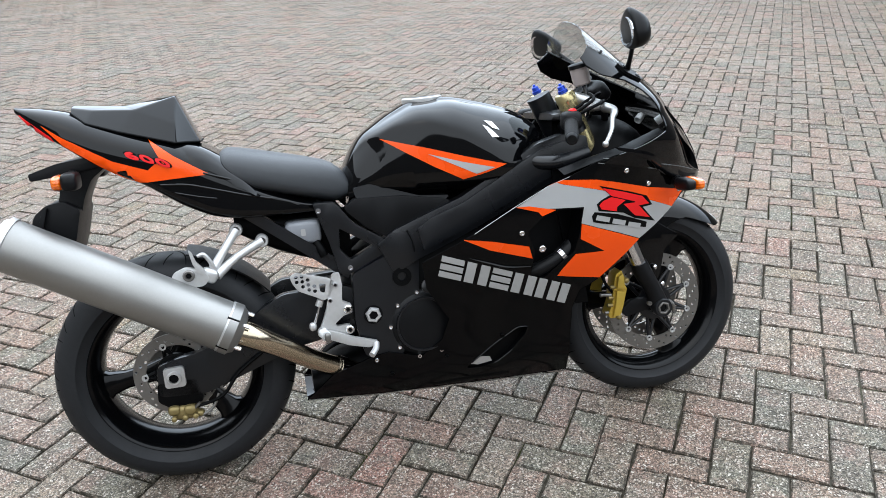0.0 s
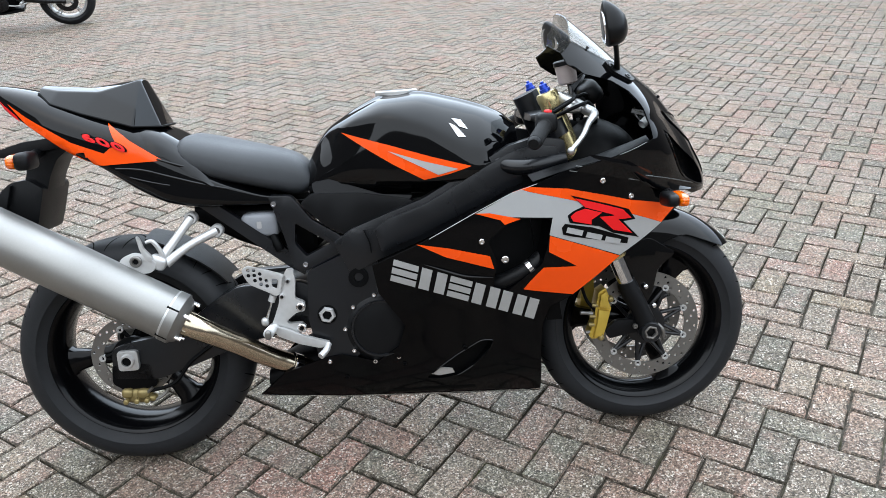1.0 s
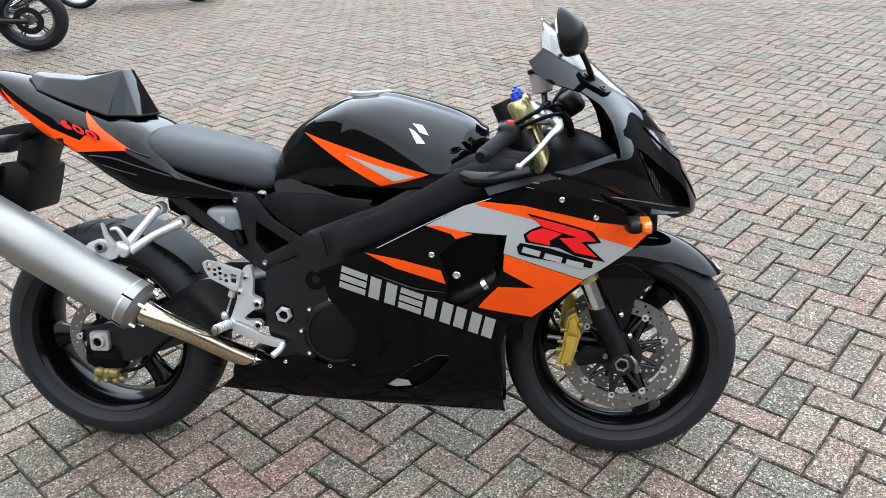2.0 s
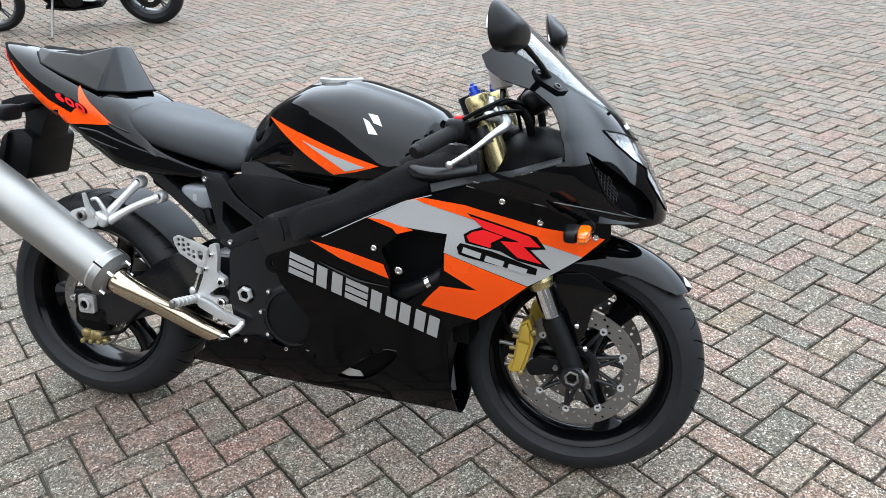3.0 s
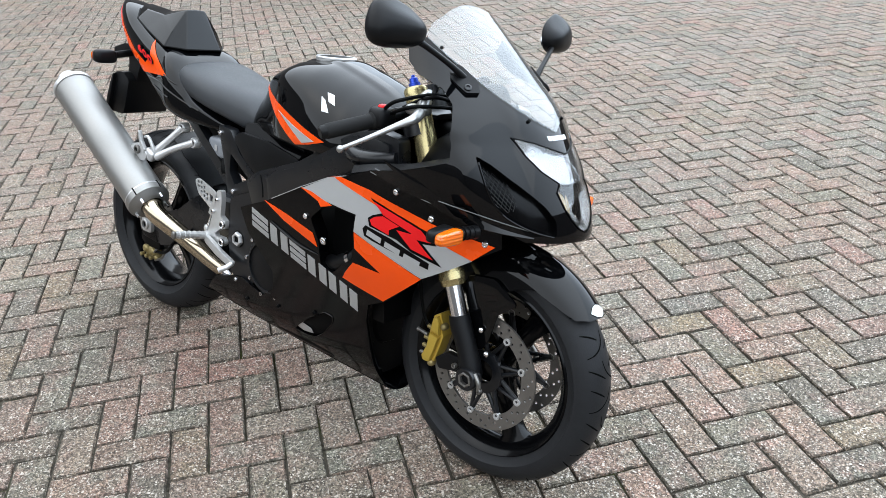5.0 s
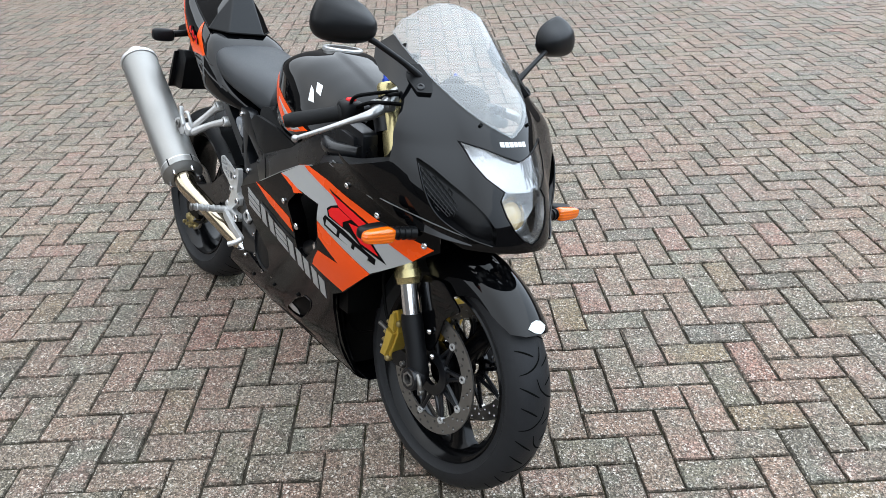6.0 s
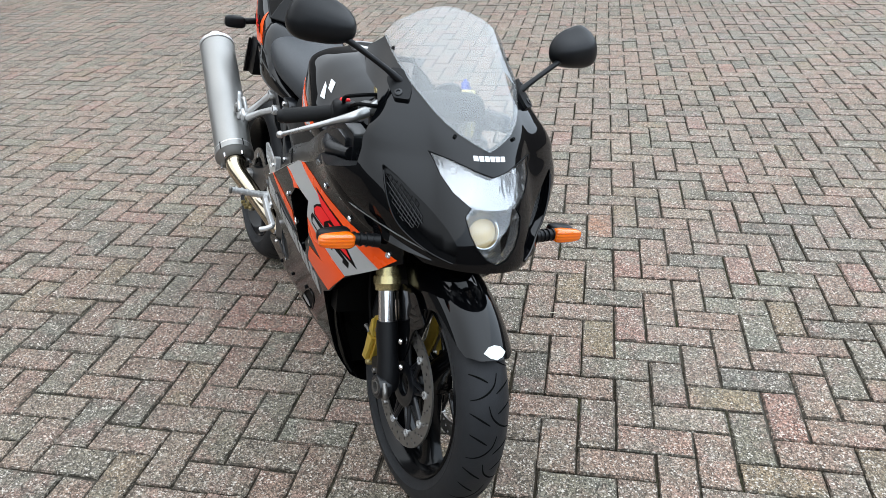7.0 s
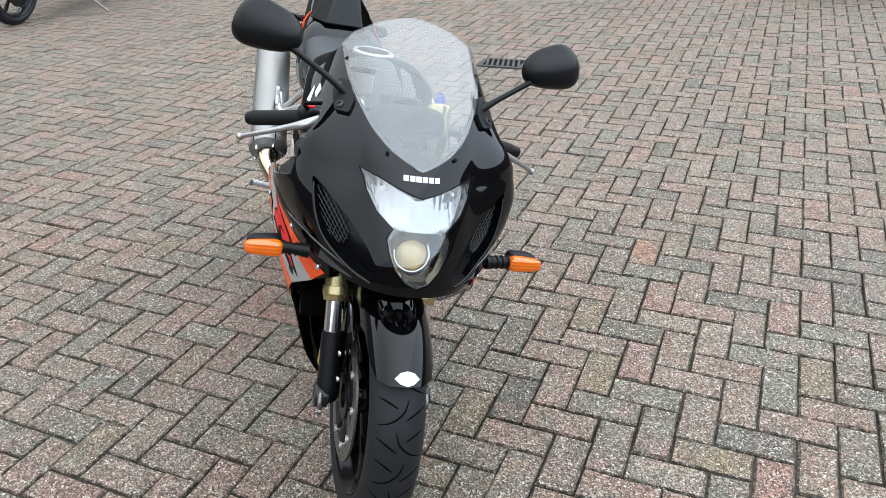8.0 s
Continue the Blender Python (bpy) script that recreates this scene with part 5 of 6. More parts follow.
def brake_disc(parent, centre, r_out, r_in, y, holes, bobbins, carrier):
    """A drilled floating disc on a dark carrier with bright bobbins."""
    cx, cz = centre
    outline = circle(cx, cz, r_out, 72)
    cut = [circle(cx, cz, r_in, 60)]
    for k in range(holes):
        t = 2 * math.pi * k / holes
        q = (k % 3) / 2
        rad = r_in + (r_out - r_in) * (0.22 + 0.56 * q)
        cut.append(circle(cx + rad * math.cos(t), cz + rad * math.sin(t), 0.0038, 8))
    d = part("brake_disc", plate([outline, *cut], y - .0025, y + .0025, 0), STEEL, parent, "drilled steel brake disc")
    s = -1 if y < 0 else 1
    spider = bmesh.new()
    for k in range(bobbins):
        t = 2 * math.pi * (k + .5) / bobbins
        for off in (-.35, .35):
            part("carrier_arm", tube([(cx + .04 * math.cos(t + off), y - s * .006, cz + .04 * math.sin(t + off)), (cx + (r_in + .004) * math.cos(t), y - s * .001, cz + (r_in + .004) * math.sin(t))], .0055, 8, 0), carrier, d)
        part("bobbin", lathe([(-.005, .009), (.006, .009), (.006, .005), (.003, .0045), (.003, 0)], (cx + (r_in + .003) * math.cos(t), y, cz + (r_in + .003) * math.sin(t)), (0, s, 0), 12), ALLOY, d)
    lathe([(-.008, .055), (.004, .055), (.006, .045), (.004, .03), (-.008, .03)], (cx, y, cz), (0, s, 0), 24, spider, True)
    part("disc_carrier", spider, carrier, d)
    return d


def build_wheels():
    rw = wheel("rear_wheel", (0, 0, .314), .314, .18, (188, 68, -52), "black cast rear wheel")
    fw = wheel("front_wheel", (1.39, 0, .298), .299, .12, (55, 175, -65), "black cast front wheel")
    for s in (-1, 1):
        brake_disc(fw, (1.39, .298), .15, .112, s * .066, 60, 9, FRAME)
    brake_disc(rw, (0, .314), .11, .078, -.076, 36, 5, DARK)
    for s in (-1, 1):
        arm = plate([rounded([(-.045, .345), (.0, .36), (.06, .368), (.17, .41), (.24, .462), (.30, .492), (.46, .495), (.53, .46), (.52, .37), (.46, .365), (.32, .342), (.16, .285), (.07, .255), (-.05, .262)], .015)], s * .072, s * .105, 0.008)
        sw = part("swingarm", arm, FRAME, bike, "black alloy swingarm")
        part("axle_block", plate([rounded([(-.029, .342), (.024, .342), (.024, .288), (-.029, .288)], .01)], s * .104, s * .118, 0.003), ALLOY, sw)
        # a black disc paints the bore's shade
        part("axle_bore_shade", lathe([(0, .0123), (.0015, .0123), (.0015, 0)], (-.004, s * .119, .315), (0, s, 0), 16), DARK, sw)
        part("axle_nut", lathe([(0, .019), (.008, .019), (.010, .017), (.010, .0125), (.0, .0125)], (-.004, s * .117, .315), (0, s, 0), 6 if s > 0 else 16), ALLOY if s < 0 else CHROME, sw)
    part("swingarm_bridge", loft([(.36, .48, .38, .10, .43), (.44, .49, .37, .10, .43), (.53, .47, .37, .10, .42)], 16, 2, 5), FRAME, bike)
    part("rear_hugger", skin([[(.62 + .0, -.07), (.62, .07), (1.02, .085), (1.36, .07), (1.36, -.07), (1.02, -.085)]], lambda a, y: (Vector((.332 * math.cos(a), y, .314 + .332 * math.sin(a) - 2.2 * y * y)), Vector((math.cos(a), 0, math.sin(a)))), 0.03, .004), PLASTIC, bike)
    cal = part("rear_caliper", blob((.008, -.096, .212), (.036, .018, .021), power=3), BRASS, bike, "dirty brass-coloured rear caliper")
    for x, z, q in ((-.018, .222, .014), (.022, .218, .015), (.046, .205, .009)):
        part("caliper_body", blob((x, -.105, z), (q * 1.2, .014, q), power=2.6), BRASS, cal)
    part("bleed_nipple", tube([(.035, -.112, .222), (.05, -.115, .236)], .004, 8, 0), STEEL, cal)
    part("torque_rod", tube([(.04, -.112, .195), (.08, -.112, .215), (.10, -.108, .25)], .004, 8), STEEL, cal)
    part("bracket", plate([rounded([(-.05, .30), (.05, .30), (.06, .235), (-.02, .225), (-.055, .25)], .01)], -.105, -.088, 0.003), DARK, cal)
    for dx in (-.024, .004, .03):
        part("pin", lathe([(0, .007), (.012, .007), (.014, .004), (.014, 0)], (.005 + dx, -.118, .205), (0, -1, 0), 10), BRASS, cal)
    part("rear_brake_hose", tube([(.04, -.11, .225), (.11, -.115, .245), (.16, -.11, .30), (.25, -.11, .36)], .005, 8), DARK, bike)
    part("sprocket", lathe(ring_profile(.03, .095, .003), (0, .08, .314), seg=42, closed=True), STEEL, bike)
    chain = bmesh.new()
    for z0, z1 in ((.409, .455), (.219, .36)):
        tube([(0, .08, z0), (.56, .08, z1)], .008, 6, 0, chain)
    part("chain", chain, DARK, bike)


def build_forks():
    top, low = Vector((1.130, 0, .924)), Vector((1.294, 0, .515))
    d = (low - top).normalized()
    for s in (-1, 1):
        o = Vector((0, s * .105, 0))
        leg = part("fork_leg", tube([top + o, low + o], .0275, 24, 0), FORKGOLD, bike, "pale gold upside-down fork tube")
        part("fork_collar", lathe([(-.022, .0275), (-.022, .032), (-.004, .033), (0, .030), (.012, .0285), (.012, .022)], low + o, d, 24), FORKGOLD, leg)
        part("stanchion", tube([low + o, low + o + d * .12], .0215, 20, 0), CHROME, leg, "dark chrome fork stanchion")
        foot = low + o + d * .085
        part("fork_foot", tube([foot, foot + d * .03, Vector((1.362, s * .107, .36)), Vector((1.383, s * .107, .305)), Vector((1.388, s * .107, .285))], (.025, .027, .025, .028, .021), 16), PLASTIC, leg, "matt black fork foot")
        part("axle_end", lathe([(-.01, .029), (.016, .029), (.020, .026), (.020, .019), (.012, .019)], (1.386, s * .118, .296), (0, s, 0), 28), FRAME, leg)
        part("axle_ring", lathe([(.012, .0195), (.021, .0195), (.022, .017), (.021, .0135), (.010, .0135)], (1.386, s * .118, .296), (0, s, 0), 6), STEEL, leg)
        # the axle's hollow is a disc painted shade-black
        part("axle_bore_shade", lathe([(.008, .014), (.010, .014), (.010, 0)], (1.386, s * .118, .296), (0, s, 0), 18), DARK, leg)
        part("speed_sensor", tube([(1.405, s * .126, .315), (1.420, s * .128, .298), (1.422, s * .126, .28)], .006, 10), STEEL, leg)
        for zz, xx in ((.314, 1.345), (.278, 1.425)):
            part("pinch_bolt", bolt((xx, s * .126, zz), .007, .006, (0, s, 0)), STEEL, leg)
        part("fork_cap", lathe([(0, .0285), (.016, .0285), (.022, .025), (.024, .018), (.024, 0)], top + o, -d, 24), FORKGOLD, leg)
        part("adjuster", lathe([(.022, .014), (.032, .014), (.033, .011), (.043, .010), (.045, .007), (.045, 0)], top + o, -d, 12), BLUE, leg, "blue anodised adjuster")
        part("adjuster_screw", lathe([(.043, .0045), (.050, .0045), (.051, .003), (.051, 0)], top + o, -d, 12), BLUE, leg)
        cal = part("front_caliper", plate([rounded([(1.252, .408), (1.271, .420), (1.280, .397), (1.279, .380), (1.286, .362), (1.274, .316), (1.262, .279), (1.231, .279), (1.224, .289), (1.239, .326), (1.244, .366)], .003)], s * .058, s * .104, 0.006), GOLD, bike, "gold four-piston brake caliper")
        part("upper_lobe", plate([[(1.256, .404), (1.269, .413), (1.276, .396), (1.276, .382), (1.279, .364), (1.250, .370)]], s * .100, s * .116, 0.007), GOLD, cal)
        part("lower_lobe", plate([[(1.249, .364), (1.279, .359), (1.268, .318), (1.257, .286), (1.234, .286), (1.244, .326)]], s * .100, s * .117, 0.008), GOLD, cal)
        for x, z, r in ((1.285, .388, .007), (1.257, .281, .0075)):
            part("caliper_bolt", lathe([(-.012, r * 1.25), (.0, r * 1.25), (.004, r), (.006, r * .6), (.006, 0)], (x, s * .106, z), (0, s, 0), 14), BRASS, cal)
        for x, z in ((1.238, .373), (1.231, .342), (1.228, .319)):
            part("passage_plug", tube([(x + .012, s * .100, z - .002), (x - .004, s * .100, z)], .0058, 10, 0), BRASS, cal)
        part("bleed_nipple", tube([(1.236, s * .1, .349), (1.215, s * .1, .352), (1.202, s * .1, .353)], (.006, .0045, .006), 10, 0), STEEL, cal)
        part("pad_pin", tube([(1.232, s * .098, .296), (1.216, s * .098, .296)], .005, 10, 0), STEEL, cal)
        part("caliper_bracket", plate([rounded([(1.268, .30), (1.30, .325), (1.36, .325), (1.375, .29), (1.33, .285), (1.28, .275)], .008)], s * .085, s * .103, 0.004), PLASTIC, cal)
        part("brake_hose", tube([(1.245, s * .095, .355), (1.215, s * .1, .40), (1.195, s * .105, .50), (1.19, s * .1, .62)], .0045, 8), DARK, bike)
        part("fender_skirt", plate([rounded([(1.325, .535), (1.40, .545), (1.47, .50), (1.42, .46), (1.405, .39), (1.385, .355), (1.362, .37), (1.34, .44), (1.318, .50)], .012)], s * .079, s * .085, 0.0015), GLOSS, bike)
        for x, z in ((1.384, .412), (1.407, .357)):
            part("skirt_bolt", blob((x, s * .092, z), (.008, .006, .008), power=2), CHROME, bike)

    def over_wheel(a, q):
        ph = a / 0.32
        t = min(abs(q) / .074, 1.42)
        y = math.copysign(.074 * math.sin(t), q)
        drop = .074 * (1 - math.cos(t)) + max(0.0, abs(q) - .074 * 1.42)
        r = .327 - drop + 0.02 * max(0, ph - 1.6)
        u = Vector((math.cos(ph), 0, math.sin(ph)))
        n = (u * math.cos(t) + Vector((0, math.copysign(1, q), 0)) * math.sin(t)).normalized()
        return Vector((1.39, y, .298)) + u * r, n

    half = [(.70 * .32, 0), (.71 * .32, .035), (.76 * .32, .066), (.86 * .32, .080), (.98 * .32, .090), (1.15 * .32, .098), (1.30 * .32, .125), (1.42 * .32, .15), (1.60 * .32, .16), (1.78 * .32, .135), (1.92 * .32, .07), (1.96 * .32, 0)]
    fender = part("front_fender", skin([half + [(a, -q) for a, q in reversed(half) if q]], over_wheel, 0.014, .003), GLOSS, bike, "gloss black front mudguard")
    part("marker", skin([[(.705 * .32, 0), (.72 * .32, .014), (.755 * .32, .026), (.79 * .32, .014), (.80 * .32, 0), (.79 * .32, -.014), (.755 * .32, -.026), (.72 * .32, -.014)]], over_wheel, 0.01, .001, .002), PALEGREEN, fender, "pale reflective marker")
    part("triple_clamp", loft([(1.078, .893, .875, .125, .884), (1.10, .897, .871, .135, .884), (1.14, .897, .871, .13, .884), (1.175, .889, .875, .08, .882)], 20, 3, 5), FRAME, bike)
    part("lower_clamp", loft([(1.13, .76, .72, .13, .74), (1.20, .76, .72, .14, .74), (1.26, .75, .72, .12, .735)], 20, 3, 5), FRAME, bike)
    # dark block added between the forks to hide the far tube
    part("fork_gap_filler", loft([(1.11, .868, .76, .055, .82), (1.18, .872, .75, .062, .82), (1.25, .855, .74, .055, .80)], 16, 2, 4), DARK, bike)
    part("steering_head", tube([(1.085, 0, .94), (1.20, 0, .68)], .035, 16, 0), FRAME, bike)


def build_controls():
    for s in (-1, 1):
        turned = Vector((.020, .018, -.005)) if s > 0 else Vector()  # the bars stand turned a little
        inner, end = Vector((1.135, s * .115, .892)), Vector((1.050, s * .325, .838)) + turned
        d = (end - inner).normalized()
        bar = part("handlebar", tube([inner, end - d * .02], .0115, 14, 0), FRAME, bike, "black clip-on handlebar")
        part("clamp", lathe([(-.012, .0285), (-.012, .036), (.030, .036), (.030, .0285)], (1.138, s * .105, .862), (.41, 0, -.91), 24, None, True), FRAME, bar)
        grip = part("grip", lathe([(.0, .013), (.0, .021), (.006, .021), (.01, .0175), (.115, .0178), (.12, .0165), (.12, .0)], inner + d * .105, d, 20), GRIP, bar, "black rubber grip")
        part("bar_end", lathe([(0, .010), (.002, .016), (.022, .016), (.028, .012), (.028, 0)], end - d * .022, d, 18), SATIN, bar)
        part("switch_pod", blob(inner + d * .085 + Vector((0, 0, .002)), (.026, .030, .026), power=3.4), PLASTIC, bar)
        pivot, tip = Vector((1.205, s * .180, .900)) + turned * .6, Vector((1.130, s * .345, .818)) + turned
        lev = tube([pivot, pivot + Vector((.012, s * .035, -.010)), Vector((1.195, s * .25, .872)) + turned * .8, Vector((1.168, s * .30, .846)) + turned, tip], (.0135, .0115, .0075, .006, .0052), 12)
        lever = part("brake_lever" if s < 0 else "clutch_lever", lev, POLISHED, bike, "bare alloy hand lever")
        part("lever_ball", blob(tip, (.0085, .0085, .0085), power=2), POLISHED, lever)
        part("lever_perch", blob(pivot + Vector((-.022, -s * .022, .004)), (.028, .026, .013), power=3.2), POLISHED if s < 0 else FRAME, lever)
    part("master_cylinder", tube([(1.20, -.165, .905), (1.165, -.115, .925), (1.15, -.085, .93)], (.015, .017, .014), 14), POLISHED, bike, "bare alloy brake master cylinder")
    place, up = (1.182, -.098, .962), (-.2, 0, 1)
    cup = part("fluid_cup", lathe([(0, .020), (.004, .0245), (.048, .026), (.048, 0)], place, up, 24), CUP, bike, "milky brake fluid cup")
    part("cap", lathe([(.048, .028), (.058, .028), (.061, .024), (.061, 0)], place, up, 24), PLASTIC, cup)
    part("cup_bracket", tube([(1.17, -.12, .905), (1.185, -.112, .935), (1.184, -.10, .963)], (.006, .006, .008), 8), FRAME, cup)
    part("kill_switch", blob((1.108, -.195, .898), (.010, .012, .008), power=3), RED, bike, "red switch")
    for k, (a, b, c) in enumerate((((1.10, -.19, .885), (1.165, -.205, .924), (1.20, -.06, .93)), ((1.11, -.185, .88), (1.20, -.185, .915), (1.235, -.05, .90)), ((1.13, -.15, .90), (1.215, -.135, .936), (1.24, 0, .89)))):
        part("cable", tube([a, b, c, (1.22, 0, .82)], .0045, 8, 8), DARK, bike)
    for s in (-1, 1):
        part("wiring", tube([(1.19, s * .06, .93), (1.24, s * .09, .90), (1.25, s * .07, .82), (1.22, s * .06, .76)], .010, 8), DARK, bike)
    gauge = part("dashboard", blob((1.25, 0, .935), (.030, .085, .032), power=3.5, turn=Euler((0, radians(-35), 0)).to_matrix()), PLASTIC, bike, "black instrument cluster")
    part("dial", lathe([(0, .036), (.006, .036), (.006, .032), (.003, .031), (.003, 0)], (1.226, .0, .955), (-.8, 0, .58), 28), FRAME, gauge)

    for s in (-1, 1):
        foot = Vector((1.292, s * .146, .990))
        mirror = part("mirror", tube([foot, Vector((1.282, s * .185, 1.016)), Vector((1.262, s * .245, 1.050)), Vector((1.252, s * .268, 1.062))], (.009, .0065, .0065, .008), 12), SATIN, bike, "black rear-view mirror on a stalk")
        pad = rounded([fore(-s * y, z) for y, z in ((.134, 1.010), (.149, 1.008), (.159, .985), (.153, .958), (.136, .960), (.127, .984))], .006)
        part("mirror_foot", skin([pad], on_shell, .006, .008, .008), SATIN, mirror)
        for y, z in ((.150, .996), (.147, .968)):
            p, n = on_shell(*fore(-s * y, z))
            part("foot_bolt", lathe([(0, .0085), (.002, .0085), (.003, .007), (.003, .0045), (.0005, .004), (.0005, 0)], p + n * .008, n, 18), FRAME, mirror)
        turn = Euler((s * radians(12), radians(-8), s * radians(11))).to_matrix()

        def cap(a, b, c):
            out = (b * s + 1) / 2
            a2 = a * (1.0 if a > 0 else 0.30)
            c2 = c * (0.62 + 0.38 * out) + 0.12 * (1 - out)
            if c > 0:
                # the back slopes off towards a pointed top edge
                a2, c2 = a2 * (1 - .55 * c * c) if a2 > 0 else a2, c2 * (1.12 - .30 * max(0.0, a))
            return (a2, b * (1 - .10 * max(0.0, c)), c2)
        centre = Vector((1.226, s * .310, 1.083))
        part("mirror_shell", blob(centre, (.042, .071, .055), power=2.8, turn=turn, seg=28, rows=18, shape=cap), SATIN, mirror, "black mirror shell")
        face = bmesh.new()
        pts = [centre + turn @ Vector((-.0112, .062 * math.cos(t), .043 * math.sin(t) * (0.78 + .22 * s * math.cos(t)))) for t in np.linspace(0, 2 * math.pi, 28, endpoint=False)]
        rings(face, [pts, [p + turn @ Vector((.003, 0, 0)) for p in pts]])
        part("mirror_glass", face, MIRROR, mirror, "mirror glass")

        stem_a, stem_b = Vector((1.405, s * .195, .680)), Vector((1.396, s * .262, .682))
        sig = part("front_indicator", tube([stem_a, stem_a + (stem_b - stem_a) * .5, stem_b], (.016, .0125, .014), 12), PLASTIC, bike, "amber front indicator on a rubber stalk")
        for k in range(4):
            part("stalk_ridge", lathe([(-.002, .012), (-.002, .0155), (.002, .0155), (.002, .012)], stem_a + (stem_b - stem_a) * (.2 + .2 * k), (stem_b - stem_a), 14), PLASTIC, sig)

        def lamp(a, b, c):
            out = (b * s + 1) / 2
            return (a * (1 - .25 * out), b, c * (1.0 - .28 * out))
        c = Vector((1.392, s * .289, .682))
        part("housing", blob(c + Vector((-.012, -s * .002, 0)), (.019, .036, .019), power=4, shape=lamp), PLASTIC, sig)
        part("lens", blob(c + Vector((.013, 0, 0)), (.015, .039, .0185), power=4, shape=lamp), AMBER, sig, "amber lens")


def build_exhaust_and_pegs():
    a, b = Vector((-.318, -.196, .735)), Vector((.19, -.214, .438))
    d = (b - a).normalized()
    ln = (b - a).length
    can = part("silencer", lathe([(0, .040), (.002, .054), (.008, .061), (.03, .0635), (ln * .5, .0645), (ln - .045, .0635), (ln - .042, .066), (ln - .020, .066), (ln - .018, .062), (ln - .006, .054), (ln, .036)], a, d, 48), CAN, bike, "brushed alloy silencer")
    for t in (.008, ln - .044):
        part("band", lathe([(-.004, .063), (-.003, .0655), (.010, .0655), (.011, .063)], a + d * t, d, 48), ALLOY, can)
    part("end_cap", lathe([(0, .061), (-.010, .055), (-.016, .036), (-.016, .028)], a + d * .004, d, 40), ALLOY, can)
    part("nozzle", lathe([(-.014, .030), (-.045, .029), (-.047, .026), (-.045, .024), (.03, .024), (.03, 0)], a, d, 28), ALLOY, can)
    for k in range(5):
        t = 2 * math.pi * k / 5 + .4
        u = d.orthogonal().normalized()
        v = d.cross(u)
        for base in (ln - .012,):
            part("rivet", tube([a + d * base + (u * math.cos(t) + v * math.sin(t)) * .050, a + d * (base + .022) + (u * math.cos(t) + v * math.sin(t)) * .050], .0052, 8, 0), CHROME, can)
            # dark bars on the band paint the shade of its slots
            part("slot_shade", tube([a + d * (ln - .050) + (u * math.cos(t) + v * math.sin(t)) * .0645, a + d * (ln - .020) + (u * math.cos(t) + v * math.sin(t)) * .0648], .003, 6, 0), DARK, can)
    pipe = part("link_pipe", tube([b - d * .01, b + d * .04, (.29, -.175, .365), (.37, -.125, .30), (.45, -.085, .25), (.52, -.07, .22)], (.034, .030, .027, .027, .027, .027), 24), PIPE, bike, "bronze-tinted exhaust link pipe")
    part("joint_clamp", lathe([(-.012, .028), (-.012, .0315), (.012, .0315), (.012, .028)], (.425, -.098, .265), (.8, .5, -.55), 24), CHROME, pipe)
    # pillion hanger: two alloy arms, a mount plate for the silencer and a folded peg
    joint = Vector((.134, -.172, .592))
    hanger = part("pillion_hanger", tube([(.205, -.115, .682), (.172, -.142, .640), joint], (.0125, .0105, .013), 14), ALLOY, bike, "bare alloy pillion footrest hanger")
    part("arm", tube([(.266, -.115, .646), (.20, -.142, .617), joint + Vector((.012, 0, -.010))], (.0125, .0105, .013), 14), ALLOY, hanger)
    for x, z in ((.205, .682), (.266, .646)):
        eye = part("hanger_bolt", lathe([(-.016, .0165), (.006, .0165), (.009, .0145), (.009, .010), (.003, .0095), (.003, 0)], (x, -.115, z), (0, -1, 0), 24), ALLOY, hanger)
        part("socket", lathe([(0, .0095), (.0015, .0095), (.0015, .005), (.004, .005), (.004, 0)], (x, -.118, z), (0, -1, 0), 12), IRON, eye)
    part("mount_plate", plate([rounded([(.036, .578), (.046, .606), (.078, .618), (.116, .606), (.132, .585), (.118, .566), (.06, .562)], .010)], -.196, -.184, 0.004), ALLOY, hanger)
    eye = part("mount_bolt", lathe([(0, .0145), (.006, .0145), (.008, .012), (.008, .008), (.003, .0075), (.003, 0)], (.083, -.196, .597), (0, -1, 0), 20), STEEL, hanger)
    # black disc for the shaded inside of the bolt head
    part("socket", lathe([(0, .007), (.002, .007), (.002, 0)], (.083, -.199, .597), (0, -1, 0), 6), DARK, eye)
    part("peg", plate([rounded([(.090, .660), (.097, .652), (.104, .628), (.124, .604), (.120, .592), (.108, .598), (.096, .624)], .004)], -.200, -.188, 0.003), ALLOY, hanger)
    part("peg_claw", tube([(.108, -.186, .640), (.124, -.184, .642), (.138, -.180, .618), (.143, -.176, .598)], (.004, .0055, .006, .007), 10), ALLOY, hanger)
    part("clevis", blob((.130, -.180, .588), (.022, .014, .018), power=3.2, turn=Euler((0, radians(30), 0)).to_matrix()), ALLOY, hanger)
    # rider's footrest: drilled heel guard, cast bracket with two arms, brake rod, peg and pedal
    holes = [circle(.339 + .0145 * i + .0005 * j, .5385 - .0135 * j + (.005 if i == 1 else -.0055 * (i - 1)) , .0052, 10) for i in range(4) for j in range(3) if not (i == 0 and j == 2) and not (i == 3 and j == 0)]
    slot = rounded([(.396, .520), (.413, .516), (.408, .492), (.396, .497)], .004)
    guard = plate([rounded([(.323, .548), (.338, .556), (.380, .545), (.424, .530), (.436, .520), (.421, .480), (.403, .472), (.382, .485), (.34, .507), (.327, .530)], .006), *holes, slot], -.150, -.145, 0.0015)
    body = rounded([(.434, .540), (.452, .541), (.455, .508), (.450, .463), (.474, .451), (.474, .428), (.450, .424), (.424, .403), (.430, .396), (.462, .397), (.474, .384), (.463, .370), (.431, .372), (.399, .374), (.381, .388), (.394, .415), (.408, .45), (.414, .478), (.424, .520)], .006)
